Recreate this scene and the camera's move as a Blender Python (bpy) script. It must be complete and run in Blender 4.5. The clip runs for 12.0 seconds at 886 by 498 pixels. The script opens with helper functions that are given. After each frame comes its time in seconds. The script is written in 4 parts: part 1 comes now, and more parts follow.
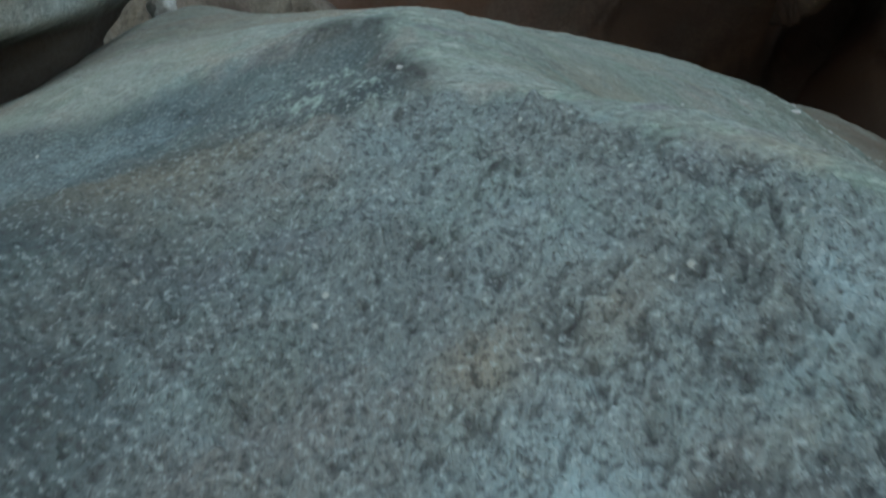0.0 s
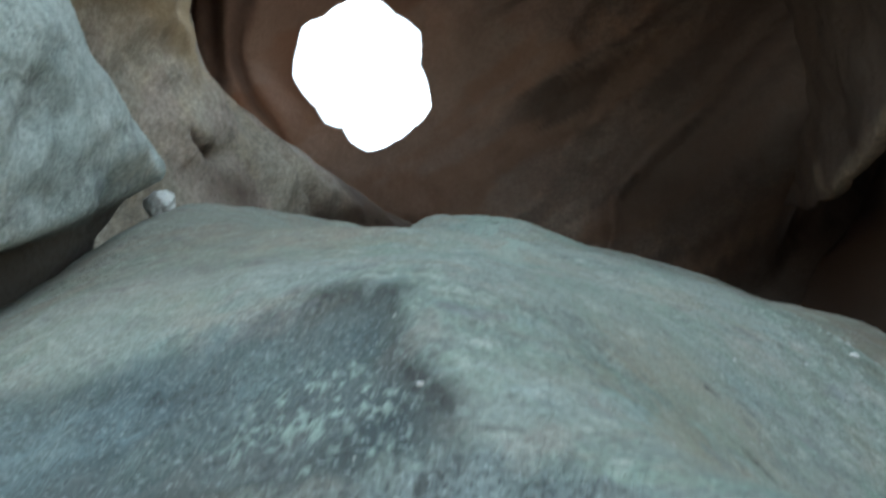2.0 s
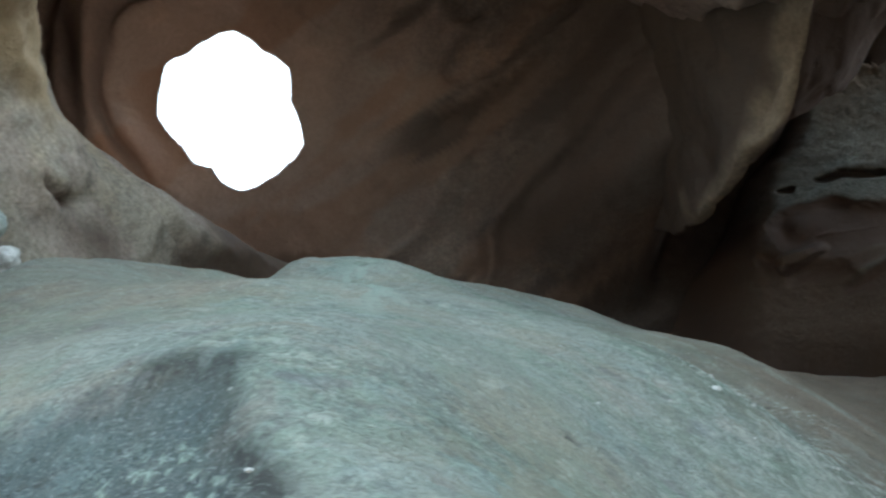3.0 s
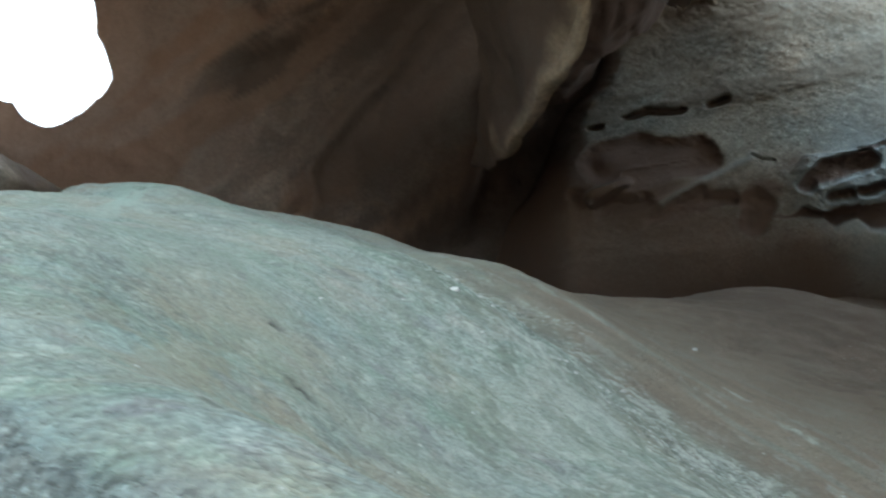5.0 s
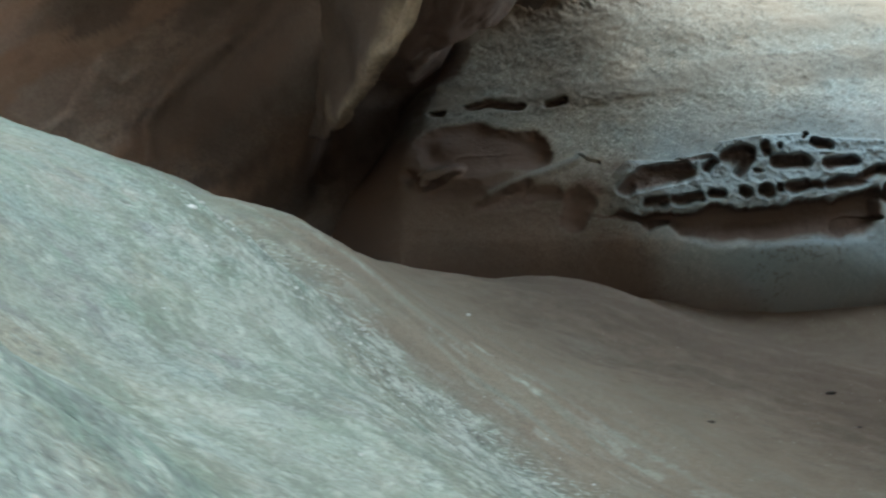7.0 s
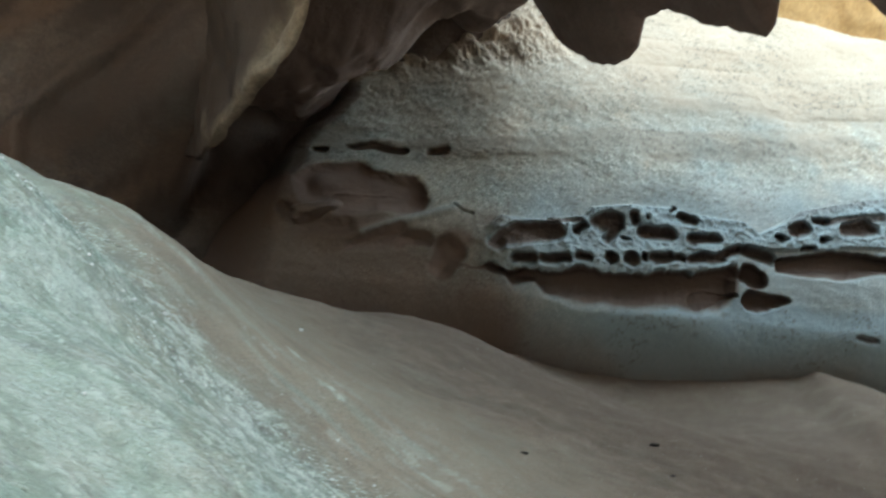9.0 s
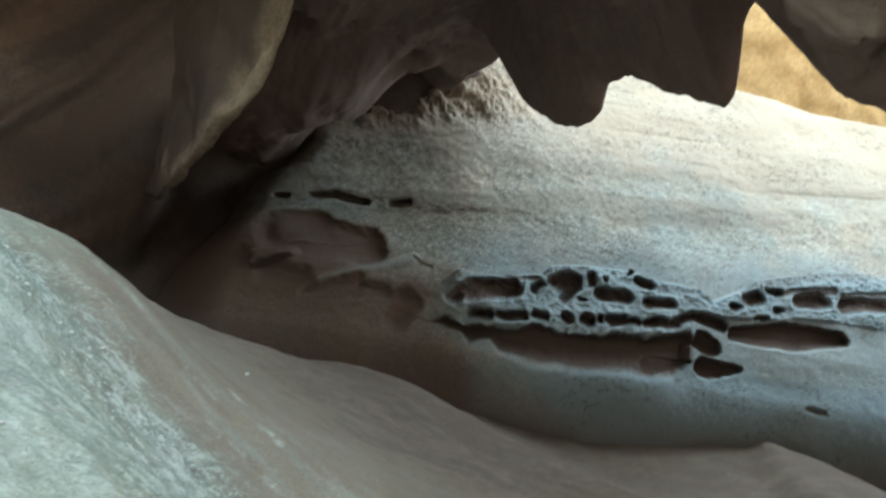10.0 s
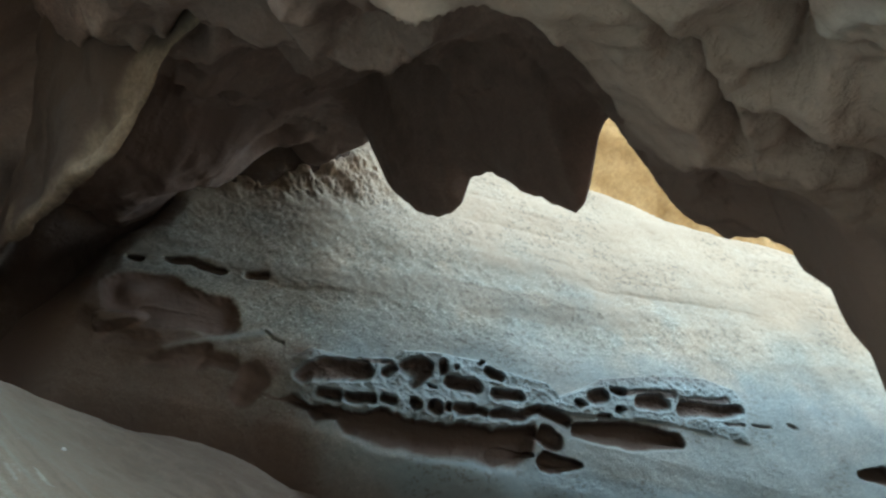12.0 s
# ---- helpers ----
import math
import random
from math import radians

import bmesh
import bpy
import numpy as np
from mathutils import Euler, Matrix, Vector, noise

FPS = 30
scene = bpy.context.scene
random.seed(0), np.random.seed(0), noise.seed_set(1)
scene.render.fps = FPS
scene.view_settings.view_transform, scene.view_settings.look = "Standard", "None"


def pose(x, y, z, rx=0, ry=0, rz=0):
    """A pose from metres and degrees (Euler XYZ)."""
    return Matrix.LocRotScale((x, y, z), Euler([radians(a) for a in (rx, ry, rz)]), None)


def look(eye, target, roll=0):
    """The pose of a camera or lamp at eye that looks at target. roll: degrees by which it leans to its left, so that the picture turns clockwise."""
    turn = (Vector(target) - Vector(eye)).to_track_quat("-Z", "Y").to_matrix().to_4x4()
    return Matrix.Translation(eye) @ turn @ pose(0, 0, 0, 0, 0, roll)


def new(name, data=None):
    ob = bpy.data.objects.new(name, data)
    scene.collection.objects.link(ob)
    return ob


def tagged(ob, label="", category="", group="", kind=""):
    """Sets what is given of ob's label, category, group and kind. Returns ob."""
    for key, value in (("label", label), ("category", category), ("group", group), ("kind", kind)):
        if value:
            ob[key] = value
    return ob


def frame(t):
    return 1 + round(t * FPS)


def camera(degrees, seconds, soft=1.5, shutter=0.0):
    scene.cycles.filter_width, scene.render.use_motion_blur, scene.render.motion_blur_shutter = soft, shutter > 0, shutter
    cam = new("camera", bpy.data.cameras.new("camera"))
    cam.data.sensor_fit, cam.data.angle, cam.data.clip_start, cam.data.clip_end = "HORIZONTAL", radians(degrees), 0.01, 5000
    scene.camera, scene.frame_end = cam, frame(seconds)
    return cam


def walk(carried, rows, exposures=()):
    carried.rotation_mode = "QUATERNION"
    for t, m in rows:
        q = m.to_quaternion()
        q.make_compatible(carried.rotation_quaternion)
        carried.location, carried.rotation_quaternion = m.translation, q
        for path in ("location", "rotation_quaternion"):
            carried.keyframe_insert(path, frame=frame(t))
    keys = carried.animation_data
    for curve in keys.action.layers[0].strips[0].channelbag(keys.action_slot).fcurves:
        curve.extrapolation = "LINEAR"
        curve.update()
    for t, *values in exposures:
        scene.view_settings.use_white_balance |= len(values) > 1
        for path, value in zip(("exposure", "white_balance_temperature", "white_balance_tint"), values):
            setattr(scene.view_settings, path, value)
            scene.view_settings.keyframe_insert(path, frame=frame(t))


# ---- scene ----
cam = camera(48.7, 12.0, soft=2.1, shutter=0.7)
PATH = [
    (0, (0.153, 0.107, 0.99), (-0.005, 2.096, 1.123), 1.8),
    (0.5, (0.136, 0.183, 1.027), (-0.03, 2.166, 1.235), 2.0),
    (1, (0.119, 0.25, 1.087), (-0.059, 2.223, 1.363), 2.7),
    (1.5, (0.102, 0.306, 1.161), (-0.086, 2.266, 1.513), 3.0),
    (2, (0.09, 0.355, 1.258), (-0.082, 2.301, 1.686), 3.1),
    (2.5, (0.106, 0.402, 1.315), (0.074, 2.341, 1.8), 0.4),
    (3, (0.15, 0.414, 1.317), (0.21, 2.351, 1.809), -0.8),
    (3.2, (0.172, 0.412, 1.306), (0.265, 2.349, 1.796), -1.3),
    (4.8, (0.388, 0.362, 1.199), (0.714, 2.296, 1.593), -3.4),
    (5, (0.413, 0.352, 1.191), (0.768, 2.283, 1.572), -3.5),
    (5.5, (0.485, 0.322, 1.147), (0.909, 2.243, 1.506), -3.1),
    (6, (0.567, 0.279, 1.092), (1.067, 2.186, 1.427), -2.0),
    (6.5, (0.641, 0.243, 1.043), (1.192, 2.131, 1.405), -0.6),
    (7, (0.737, 0.2, 0.993), (1.346, 2.069, 1.36), 0.7),
    (7.2, (0.77, 0.185, 0.974), (1.402, 2.045, 1.351), 1.1),
    (8.8, (0.989, 0.173, 0.832), (1.761, 1.955, 1.311), 4.6),
    (9, (1.002, 0.173, 0.827), (1.786, 1.943, 1.332), 5.4),
    (9.5, (1.028, 0.17, 0.815), (1.848, 1.906, 1.374), 6.5),
    (10, (1.047, 0.17, 0.816), (1.873, 1.882, 1.437), 7.7),
    (10.5, (1.066, 0.153, 0.841), (1.926, 1.817, 1.542), 8.5),
    (11, (1.082, 0.13, 0.862), (1.994, 1.75, 1.6), 8.7),
    (11.5, (1.098, 0.112, 0.873), (2.058, 1.685, 1.651), 8.9),
    (12, (1.115, 0.081, 0.888), (2.114, 1.619, 1.686), 9.7),
]

EXPOSURES = [(0.0, 2.25, 5980, 2), (2.0, 2.7, 5980, 2), (5.0, 3.17, 6180, 2), (7.0, 3.42, 6320, 1), (9.5, 3.68, 6270, 0), (12.0, 3.32, 6180, 0)]
walk(cam, [(t, look(eye, target, roll)) for t, eye, target, roll in PATH], EXPOSURES)

# ---- world and light ----
world = bpy.data.worlds.new("sky")
scene.world = world
world.use_nodes = True
nt = world.node_tree
nt.nodes.clear()
sky = nt.nodes.new("ShaderNodeTexSky")
sky.sky_type, sky.sun_disc = "NISHITA", False
sky.sun_elevation, sky.sun_rotation = radians(40), radians(35)
sky.dust_density, sky.air_density = 2.0, 1.0
background = nt.nodes.new("ShaderNodeBackground")
background.inputs["Strength"].default_value = 0.15
world_out = nt.nodes.new("ShaderNodeOutputWorld")
haze = nt.nodes.new("ShaderNodeMix")
haze.data_type = "RGBA"
haze.inputs[0].default_value = 0.6
haze.inputs[7].default_value = (2.45, 2.75, 2.6, 1)
nt.links.new(sky.outputs[0], haze.inputs[6])
nt.links.new(haze.outputs[2], background.inputs[0])
nt.links.new(background.outputs[0], world_out.inputs[0])
sun_data = bpy.data.lights.new("sun", "SUN")
sun_data.energy, sun_data.angle, sun_data.color = 1.6, radians(0.5), (1.0, 0.94, 0.85)
sun = new("sun", sun_data)
sun.matrix_world = look((5.7, 8.2, 8.4), (0, 0, 0))


# ---- noise and shaping in numpy ----
def lattice(ix, iy, iz, seed):
    h = (ix * 374761393 + iy * 668265263 + iz * 1103515245 + seed * 144665) & 0xFFFFFFFF
    h = ((h ^ (h >> 13)) * 1274126177) & 0xFFFFFFFF
    h = h ^ (h >> 16)
    return (h & 0xFFFF) / 32767.5 - 1.0


def value_noise(x, y, z, seed=0):
    fx, fy, fz = np.floor(x), np.floor(y), np.floor(z)
    ix, iy, iz = fx.astype(np.int64), fy.astype(np.int64), fz.astype(np.int64)
    tx, ty, tz = (v * v * v * (v * (v * 6 - 15) + 10) for v in (x - fx, y - fy, z - fz))
    out = 0.0
    for a in (0, 1):
        for b in (0, 1):
            for c in (0, 1):
                w = (tx if a else 1 - tx) * (ty if b else 1 - ty) * (tz if c else 1 - tz)
                out = out + w * lattice(ix + a, iy + b, iz + c, seed)
    return out


def fbm(x, y, z, size, octaves=4, seed=0, gain=0.5):
    """Fractal noise whose largest lumps are about size metres across."""
    out, amp, k = 0.0, 1.0, 1.0 / size
    for o in range(octaves):
        out = out + amp * value_noise(x * k + 17.3 * o, y * k - 9.1 * o, z * k + 4.7 * o, seed + o)
        amp, k = amp * gain, k * 2.03
    return out


def ridged(x, y, z, size, octaves=3, seed=0):
    """Sharp crests between rounded hollows, 0 to about 1."""
    out, amp, k = 0.0, 0.6, 1.0 / size
    for o in range(octaves):
        out = out + amp * (1 - np.abs(value_noise(x * k, y * k, z * k, seed + o))) ** 2
        amp, k = amp * 0.5, k * 2.1
    return out


def scallops(x, y, size, seed=0):
    """Rounded hollows side by side with crests between them, 0 at the crests to 1 in the hollows."""
    ix, iy = np.floor(x / size).astype(np.int64), np.floor(y / size).astype(np.int64)
    best = np.full(np.shape(x), 9.0)
    for a in (-1, 0, 1):
        for b in (-1, 0, 1):
            jx = (ix + a + 0.5 + 0.42 * lattice(ix + a, iy + b, ix * 0, seed)) * size
            jy = (iy + b + 0.5 + 0.42 * lattice(ix + a, iy + b, ix * 0, seed + 9)) * size
            best = np.minimum(best, np.hypot(x - jx, y - jy) / size)
    return 1 - np.clip(best / 0.8, 0, 1) ** 2


def ease(a, b, v):
    t = np.clip((v - a) / (b - a), 0, 1)
    return t * t * (3 - 2 * t)


def bell(x, y, cx, cy, rx, ry):
    return np.exp(-(((x - cx) / rx) ** 2 + ((y - cy) / ry) ** 2))


def near_line(x, y, pts):
    """Distance to a polyline."""
    best = np.full(np.shape(x), 1e9)
    for (ax, ay), (bx, by) in zip(pts, pts[1:]):
        dx, dy = bx - ax, by - ay
        t = np.clip(((x - ax) * dx + (y - ay) * dy) / (dx * dx + dy * dy), 0, 1)
        best = np.minimum(best, np.hypot(x - ax - t * dx, y - ay - t * dy))
    return best


def steps(*spans):
    """Coordinates from (start, end, spacing) spans that follow on one another."""
    return np.concatenate([np.arange(a, b - 1e-6, s) for a, b, s in spans])


def sheet(name, X, Y, Z, material, keep=None, attrs=None, flip=False):
    """A grid of points as one smooth mesh; keep: which quads stay; attrs: named values of the points."""
    rows, cols = X.shape
    co = np.stack([X, Y, Z], -1).reshape(-1, 3)
    n = np.arange(rows * cols).reshape(rows, cols)
    quads = np.stack([n[:-1, :-1], n[:-1, 1:], n[1:, 1:], n[1:, :-1]], -1)
    quads = quads.reshape(-1, 4) if keep is None else quads[keep]
    if flip:
        quads = quads[:, ::-1]
    used = np.unique(quads)
    back = np.zeros(rows * cols, dtype=np.int32)
    back[used] = np.arange(len(used))
    me = bpy.data.meshes.new(name)
    me.vertices.add(len(used))
    me.vertices.foreach_set("co", co[used].astype(np.float32).ravel())
    me.loops.add(len(quads) * 4)
    me.loops.foreach_set("vertex_index", back[quads].ravel())
    me.polygons.add(len(quads))
    me.polygons.foreach_set("loop_start", np.arange(0, len(quads) * 4, 4, dtype=np.int32))
    me.polygons.foreach_set("use_smooth", np.ones(len(quads), dtype=bool))
    me.materials.append(material)
    for key, values in (attrs or {}).items():
        layer = me.attributes.new(key, "FLOAT", "POINT")
        layer.data.foreach_set("value", (values + 0 * X).reshape(-1)[used].astype(np.float32))
    me.update(calc_edges=True)
    me.validate()
    return new(name, me)


# ---- materials ----
def node(t, kind, **values):
    n = t.nodes.new(kind)
    for key, v in values.items():
        n.inputs[key.replace("_", " ")].default_value = v
    return n


def mixed(t, fac, a, b, how="MIX"):
    n = t.nodes.new("ShaderNodeMix")
    n.data_type, n.blend_type = "RGBA", how
    for socket, v in ((n.inputs[0], fac), (n.inputs[6], a), (n.inputs[7], b)):
        if isinstance(v, (int, float)):
            socket.default_value = v
        elif isinstance(v, tuple):
            socket.default_value = (*v, 1)
        else:
            t.links.new(v, socket)
    return n.outputs[2]


def ramp(t, value, lo, hi, a=0.0, b=1.0):
    n = t.nodes.new("ShaderNodeMapRange")
    n.interpolation_type = "SMOOTHSTEP"
    t.links.new(value, n.inputs[0])
    for i, v in enumerate((lo, hi, a, b)):
        n.inputs[i + 1].default_value = v
    return n.outputs[0]


def times(t, a, b):
    n = t.nodes.new("ShaderNodeMath")
    n.operation = "MULTIPLY"
    for socket, v in zip(n.inputs, (a, b)):
        if isinstance(v, (int, float)):
            socket.default_value = v
        else:
            t.links.new(v, socket)
    return n.outputs[0]


def rock(name, dark, light, spots=(), stains=(), flecks="", patch=1.2, grain=55.0, bump=0.5, fine=0.35, rough=0.92, stretch=(1, 1, 1), speck=0.0, crumbs="", contrast=1.0):
    """Weathered stone. spots: (colour, size in 1/m, low, high, strength) blotches; stains: (attribute, colour,
    strength), shade and light among them.
    """
    m = bpy.data.materials.new(name)
    m.use_nodes = True
    t = m.node_tree
    p = t.nodes["Principled BSDF"]
    p.inputs["Roughness"].default_value = rough
    p.inputs["Specular IOR Level"].default_value = 0.25
    coord = t.nodes.new("ShaderNodeTexCoord")
    mapping = t.nodes.new("ShaderNodeMapping")
    mapping.inputs["Scale"].default_value = stretch
    t.links.new(coord.outputs["Object"], mapping.inputs[0])

    def noise_at(scale, detail=6.0, roughness=0.6, distort=0.0):
        n = node(t, "ShaderNodeTexNoise", Scale=scale, Detail=detail, Roughness=roughness, Distortion=distort)
        t.links.new(mapping.outputs[0], n.inputs["Vector"])
        return n.outputs[0]

    colour = mixed(t, ramp(t, noise_at(patch, 5.0, 0.6, 0.4), 0.32, 0.68), dark, light)
    for tint, size, lo, hi, strength in spots:
        colour = mixed(t, times(t, ramp(t, noise_at(size, 5.0, 0.65), lo, hi), strength), colour, tint)
    mottled = noise_at(grain * 0.25, 6.0, 0.7)
    colour = mixed(t, 0.55 * contrast, colour, mixed(t, ramp(t, mottled, 0.3, 0.7), (0.35, 0.35, 0.35), (0.68, 0.68, 0.68)), "OVERLAY")
    grains = noise_at(grain, 4.0, 0.75)
    colour = mixed(t, 0.6 * contrast, colour, mixed(t, ramp(t, grains, 0.3, 0.7), (0.3, 0.3, 0.3), (0.72, 0.72, 0.72)), "OVERLAY")
    for key, tint, strength in stains:
        at = t.nodes.new("ShaderNodeAttribute")
        at.attribute_name = key
        colour = mixed(t, times(t, at.outputs["Fac"], strength), colour, tint)
    if crumbs:
        at = t.nodes.new("ShaderNodeAttribute")
        at.attribute_name = crumbs
        amount = ramp(t, at.outputs["Fac"], 0.0, 1.0, 0.25, 1.0)
        bits = noise_at(grain * 1.25, 3.0, 0.65)
        clods = noise_at(grain * 0.33, 4.0, 0.7)
        colour = mixed(t, times(t, amount, ramp(t, bits, 0.47, 0.36, 0.0, 0.68)), colour, (0.085, 0.085, 0.085))
        colour = mixed(t, times(t, amount, ramp(t, clods, 0.46, 0.33, 0.0, 0.3)), colour, (0.10, 0.095, 0.095))
        colour = mixed(t, times(t, amount, ramp(t, bits, 0.55, 0.67, 0.0, 0.55)), colour, (0.52, 0.57, 0.55))
    if flecks:
        at = t.nodes.new("ShaderNodeAttribute")
        at.attribute_name = flecks
        drawn = t.nodes.new("ShaderNodeMapping")
        drawn.inputs["Scale"].default_value = (0.45, 1.0, 0.8)
        t.links.new(coord.outputs["Object"], drawn.inputs[0])
        chips = node(t, "ShaderNodeTexNoise", Scale=85.0, Detail=4.0, Roughness=0.7, Distortion=0.3)
        t.links.new(drawn.outputs[0], chips.inputs["Vector"])
        colour = mixed(t, times(t, at.outputs["Fac"], ramp(t, chips.outputs[0], 0.44, 0.36, 0.0, 0.75)), colour, (0.12, 0.125, 0.11))
        colour = mixed(t, times(t, at.outputs["Fac"], ramp(t, chips.outputs[0], 0.56, 0.62, 0.0, 0.95)), colour, (0.66, 0.70, 0.64))
    if speck:
        cells = node(t, "ShaderNodeTexVoronoi", Scale=grain * 0.55)
        t.links.new(mapping.outputs[0], cells.inputs["Vector"])
        rare = ramp(t, cells.outputs["Color"], 0.84, 0.9)
        colour = mixed(t, times(t, times(t, ramp(t, cells.outputs["Distance"], 0.26, 0.12), rare), speck), colour, (0.62, 0.62, 0.56))
    t.links.new(colour, p.inputs["Base Color"])
    b1 = node(t, "ShaderNodeBump", Strength=bump, Distance=0.02)
    t.links.new(mottled, b1.inputs["Height"])
    b2 = node(t, "ShaderNodeBump", Strength=fine, Distance=0.008)
    t.links.new(grains, b2.inputs["Height"])
    t.links.new(b1.outputs[0], b2.inputs["Normal"])
    t.links.new(b2.outputs[0], p.inputs["Normal"])
    return m


boulder_rock = rock(
    "boulder_rock", (0.25, 0.287, 0.252), (0.38, 0.412, 0.368),
    spots=[((0.24, 0.33, 0.25), 6.0, 0.50, 0.62, 0.45), ((0.43, 0.36, 0.31), 5.0, 0.52, 0.64, 0.5), ((0.25, 0.34, 0.26), 2.6, 0.50, 0.66, 0.6), ((0.42, 0.34, 0.25), 2.4, 0.50, 0.66, 0.6), ((0.34, 0.44, 0.43), 5.4, 0.54, 0.68, 0.45), ((0.24, 0.21, 0.23), 7.0, 0.56, 0.68, 0.5), ((0.50, 0.53, 0.46), 15.0, 0.54, 0.66, 0.7), ((0.17, 0.18, 0.165), 19.0, 0.56, 0.67, 0.6)],
    stains=[("coarse", (0.205, 0.222, 0.226), 0.6), ("slate_shade", (0.078, 0.098, 0.10), 0.93), ("flank", (0.46, 0.47, 0.38), 0.55), ("moss", (0.23, 0.25, 0.19), 0.5), ("dust", (0.335, 0.25, 0.187), 0.88), ("slab_shade", (0.135, 0.096, 0.072), 0.85), ("cyan", (0.44, 0.56, 0.57), 0.75), ("blush", (0.40, 0.33, 0.22), 0.5), ("lichen", (0.46, 0.55, 0.47), 0.85), ("veins", (0.72, 0.74, 0.66), 0.85), ("pits", (0.05, 0.045, 0.042), 0.88)],
    flecks="seam", patch=1.6, grain=95.0, bump=1.0, fine=0.6, speck=0.95, crumbs="gritty")
pale_rock = rock(
    "pale_rock", (0.245, 0.25, 0.225), (0.36, 0.335, 0.285),
    spots=[((0.29, 0.34, 0.335), 1.3, 0.5, 0.7, 0.5), ((0.41, 0.32, 0.24), 1.1, 0.50, 0.66, 0.55), ((0.17, 0.145, 0.125), 22.0, 0.60, 0.69, 0.6), ((0.46, 0.44, 0.39), 30.0, 0.60, 0.70, 0.5)],
    stains=[("beds", (0.22, 0.195, 0.165), 0.7), ("crust", (0.26, 0.295, 0.30), 0.8), ("belly", (0.25, 0.325, 0.37), 0.88), ("tan", (0.42, 0.315, 0.23), 0.85), ("base", (0.20, 0.142, 0.11), 0.9), ("specks", (0.13, 0.115, 0.10), 0.5), ("rims", (0.38, 0.42, 0.42), 0.15), ("rusty_shade", (0.125, 0.08, 0.06), 0.92), ("hollow", (0.125, 0.087, 0.072), 0.95), ("brown", (0.165, 0.113, 0.091), 0.95)],
    patch=0.9, grain=60.0, bump=0.6, fine=0.6, contrast=1.0)
# the paler rim colour carries the light that spills in round the opening
brown_rock = rock(
    "brown_rock", (0.18, 0.132, 0.11), (0.31, 0.225, 0.18),
    spots=[((0.20, 0.19, 0.16), 0.8, 0.5, 0.66, 0.7), ((0.40, 0.25, 0.16), 1.4, 0.56, 0.7, 0.5)],
    stains=[("rim", (0.46, 0.33, 0.28), 0.7), ("rust_and_light", (0.30, 0.165, 0.105), 0.55), ("back_shade", (0.115, 0.086, 0.073), 0.85), ("dim", (0.085, 0.065, 0.057), 0.65), ("pits", (0.07, 0.05, 0.045), 0.9)], patch=1.1, grain=26.0, bump=0.9, fine=0.3, contrast=0.8)
ceiling_rock = rock(
    "ceiling_rock", (0.20, 0.146, 0.126), (0.35, 0.272, 0.232),
    spots=[((0.10, 0.07, 0.058), 1.3, 0.48, 0.62, 0.8), ((0.36, 0.30, 0.25), 1.9, 0.54, 0.68, 0.65), ((0.09, 0.07, 0.06), 5.0, 0.58, 0.70, 0.6)],
    stains=[("grey", (0.52, 0.41, 0.345), 0.62), ("knob_light", (0.66, 0.60, 0.55), 0.75), ("lip_shade", (0.14, 0.102, 0.088), 0.85), ("umber", (0.25, 0.182, 0.155), 0.92)], patch=1.3, grain=40.0, bump=0.9, fine=0.35, contrast=0.85)
rib_rock = rock(
    "rib_rock", (0.19, 0.145, 0.105), (0.32, 0.25, 0.185),
    spots=[((0.17, 0.125, 0.10), 2.2, 0.56, 0.7, 0.7)], stains=[("rib_shade", (0.09, 0.066, 0.055), 0.94)], patch=2.0, grain=26.0, bump=0.8, fine=0.3, contrast=0.55)
tan_rock = rock(
    "tan_rock", (0.265, 0.222, 0.178), (0.41, 0.345, 0.28),
    spots=[((0.44, 0.33, 0.22), 1.1, 0.5, 0.64, 0.5), ((0.36, 0.27, 0.23), 2.0, 0.5, 0.62, 0.5), ((0.15, 0.125, 0.105), 2.3, 0.55, 0.7, 0.6)],
    stains=[("brown", (0.13, 0.085, 0.065), 0.9), ("orange", (0.46, 0.31, 0.16), 0.7)], patch=1.4, grain=34.0, bump=1.0, fine=0.5, contrast=0.85)
left_rock_mat = rock(
    "left_rock", (0.40, 0.44, 0.41), (0.58, 0.60, 0.545),
    spots=[((0.13, 0.15, 0.16), 1.7, 0.50, 0.64, 0.8), ((0.42, 0.34, 0.26), 1.6, 0.52, 0.68, 0.6), ((0.20, 0.19, 0.18), 7.0, 0.56, 0.68, 0.5)],
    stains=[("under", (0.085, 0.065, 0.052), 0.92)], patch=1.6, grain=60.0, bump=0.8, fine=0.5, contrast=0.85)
sandy_rock = rock("sandy_rock", (0.25, 0.21, 0.165), (0.38, 0.32, 0.25), patch=0.8, grain=24.0, bump=0.6, contrast=0.6)
orange_rock = rock(
    "orange_rock", (0.33, 0.20, 0.088), (0.43, 0.275, 0.135),
    spots=[((0.20, 0.12, 0.055), 5.0, 0.60, 0.70, 0.5)], patch=1.0, grain=16.0, bump=0.5, fine=0.2, contrast=0.45)
white_rock = rock("white_rock", (0.55, 0.53, 0.50), (0.70, 0.68, 0.65), patch=9.0, grain=80.0)
dark_bit = rock("dark_bit", (0.04, 0.035, 0.03), (0.07, 0.06, 0.05), patch=9.0, grain=80.0)
ground_mat = rock("dry_ground", (0.29, 0.25, 0.20), (0.42, 0.37, 0.30), patch=0.5, grain=20.0)

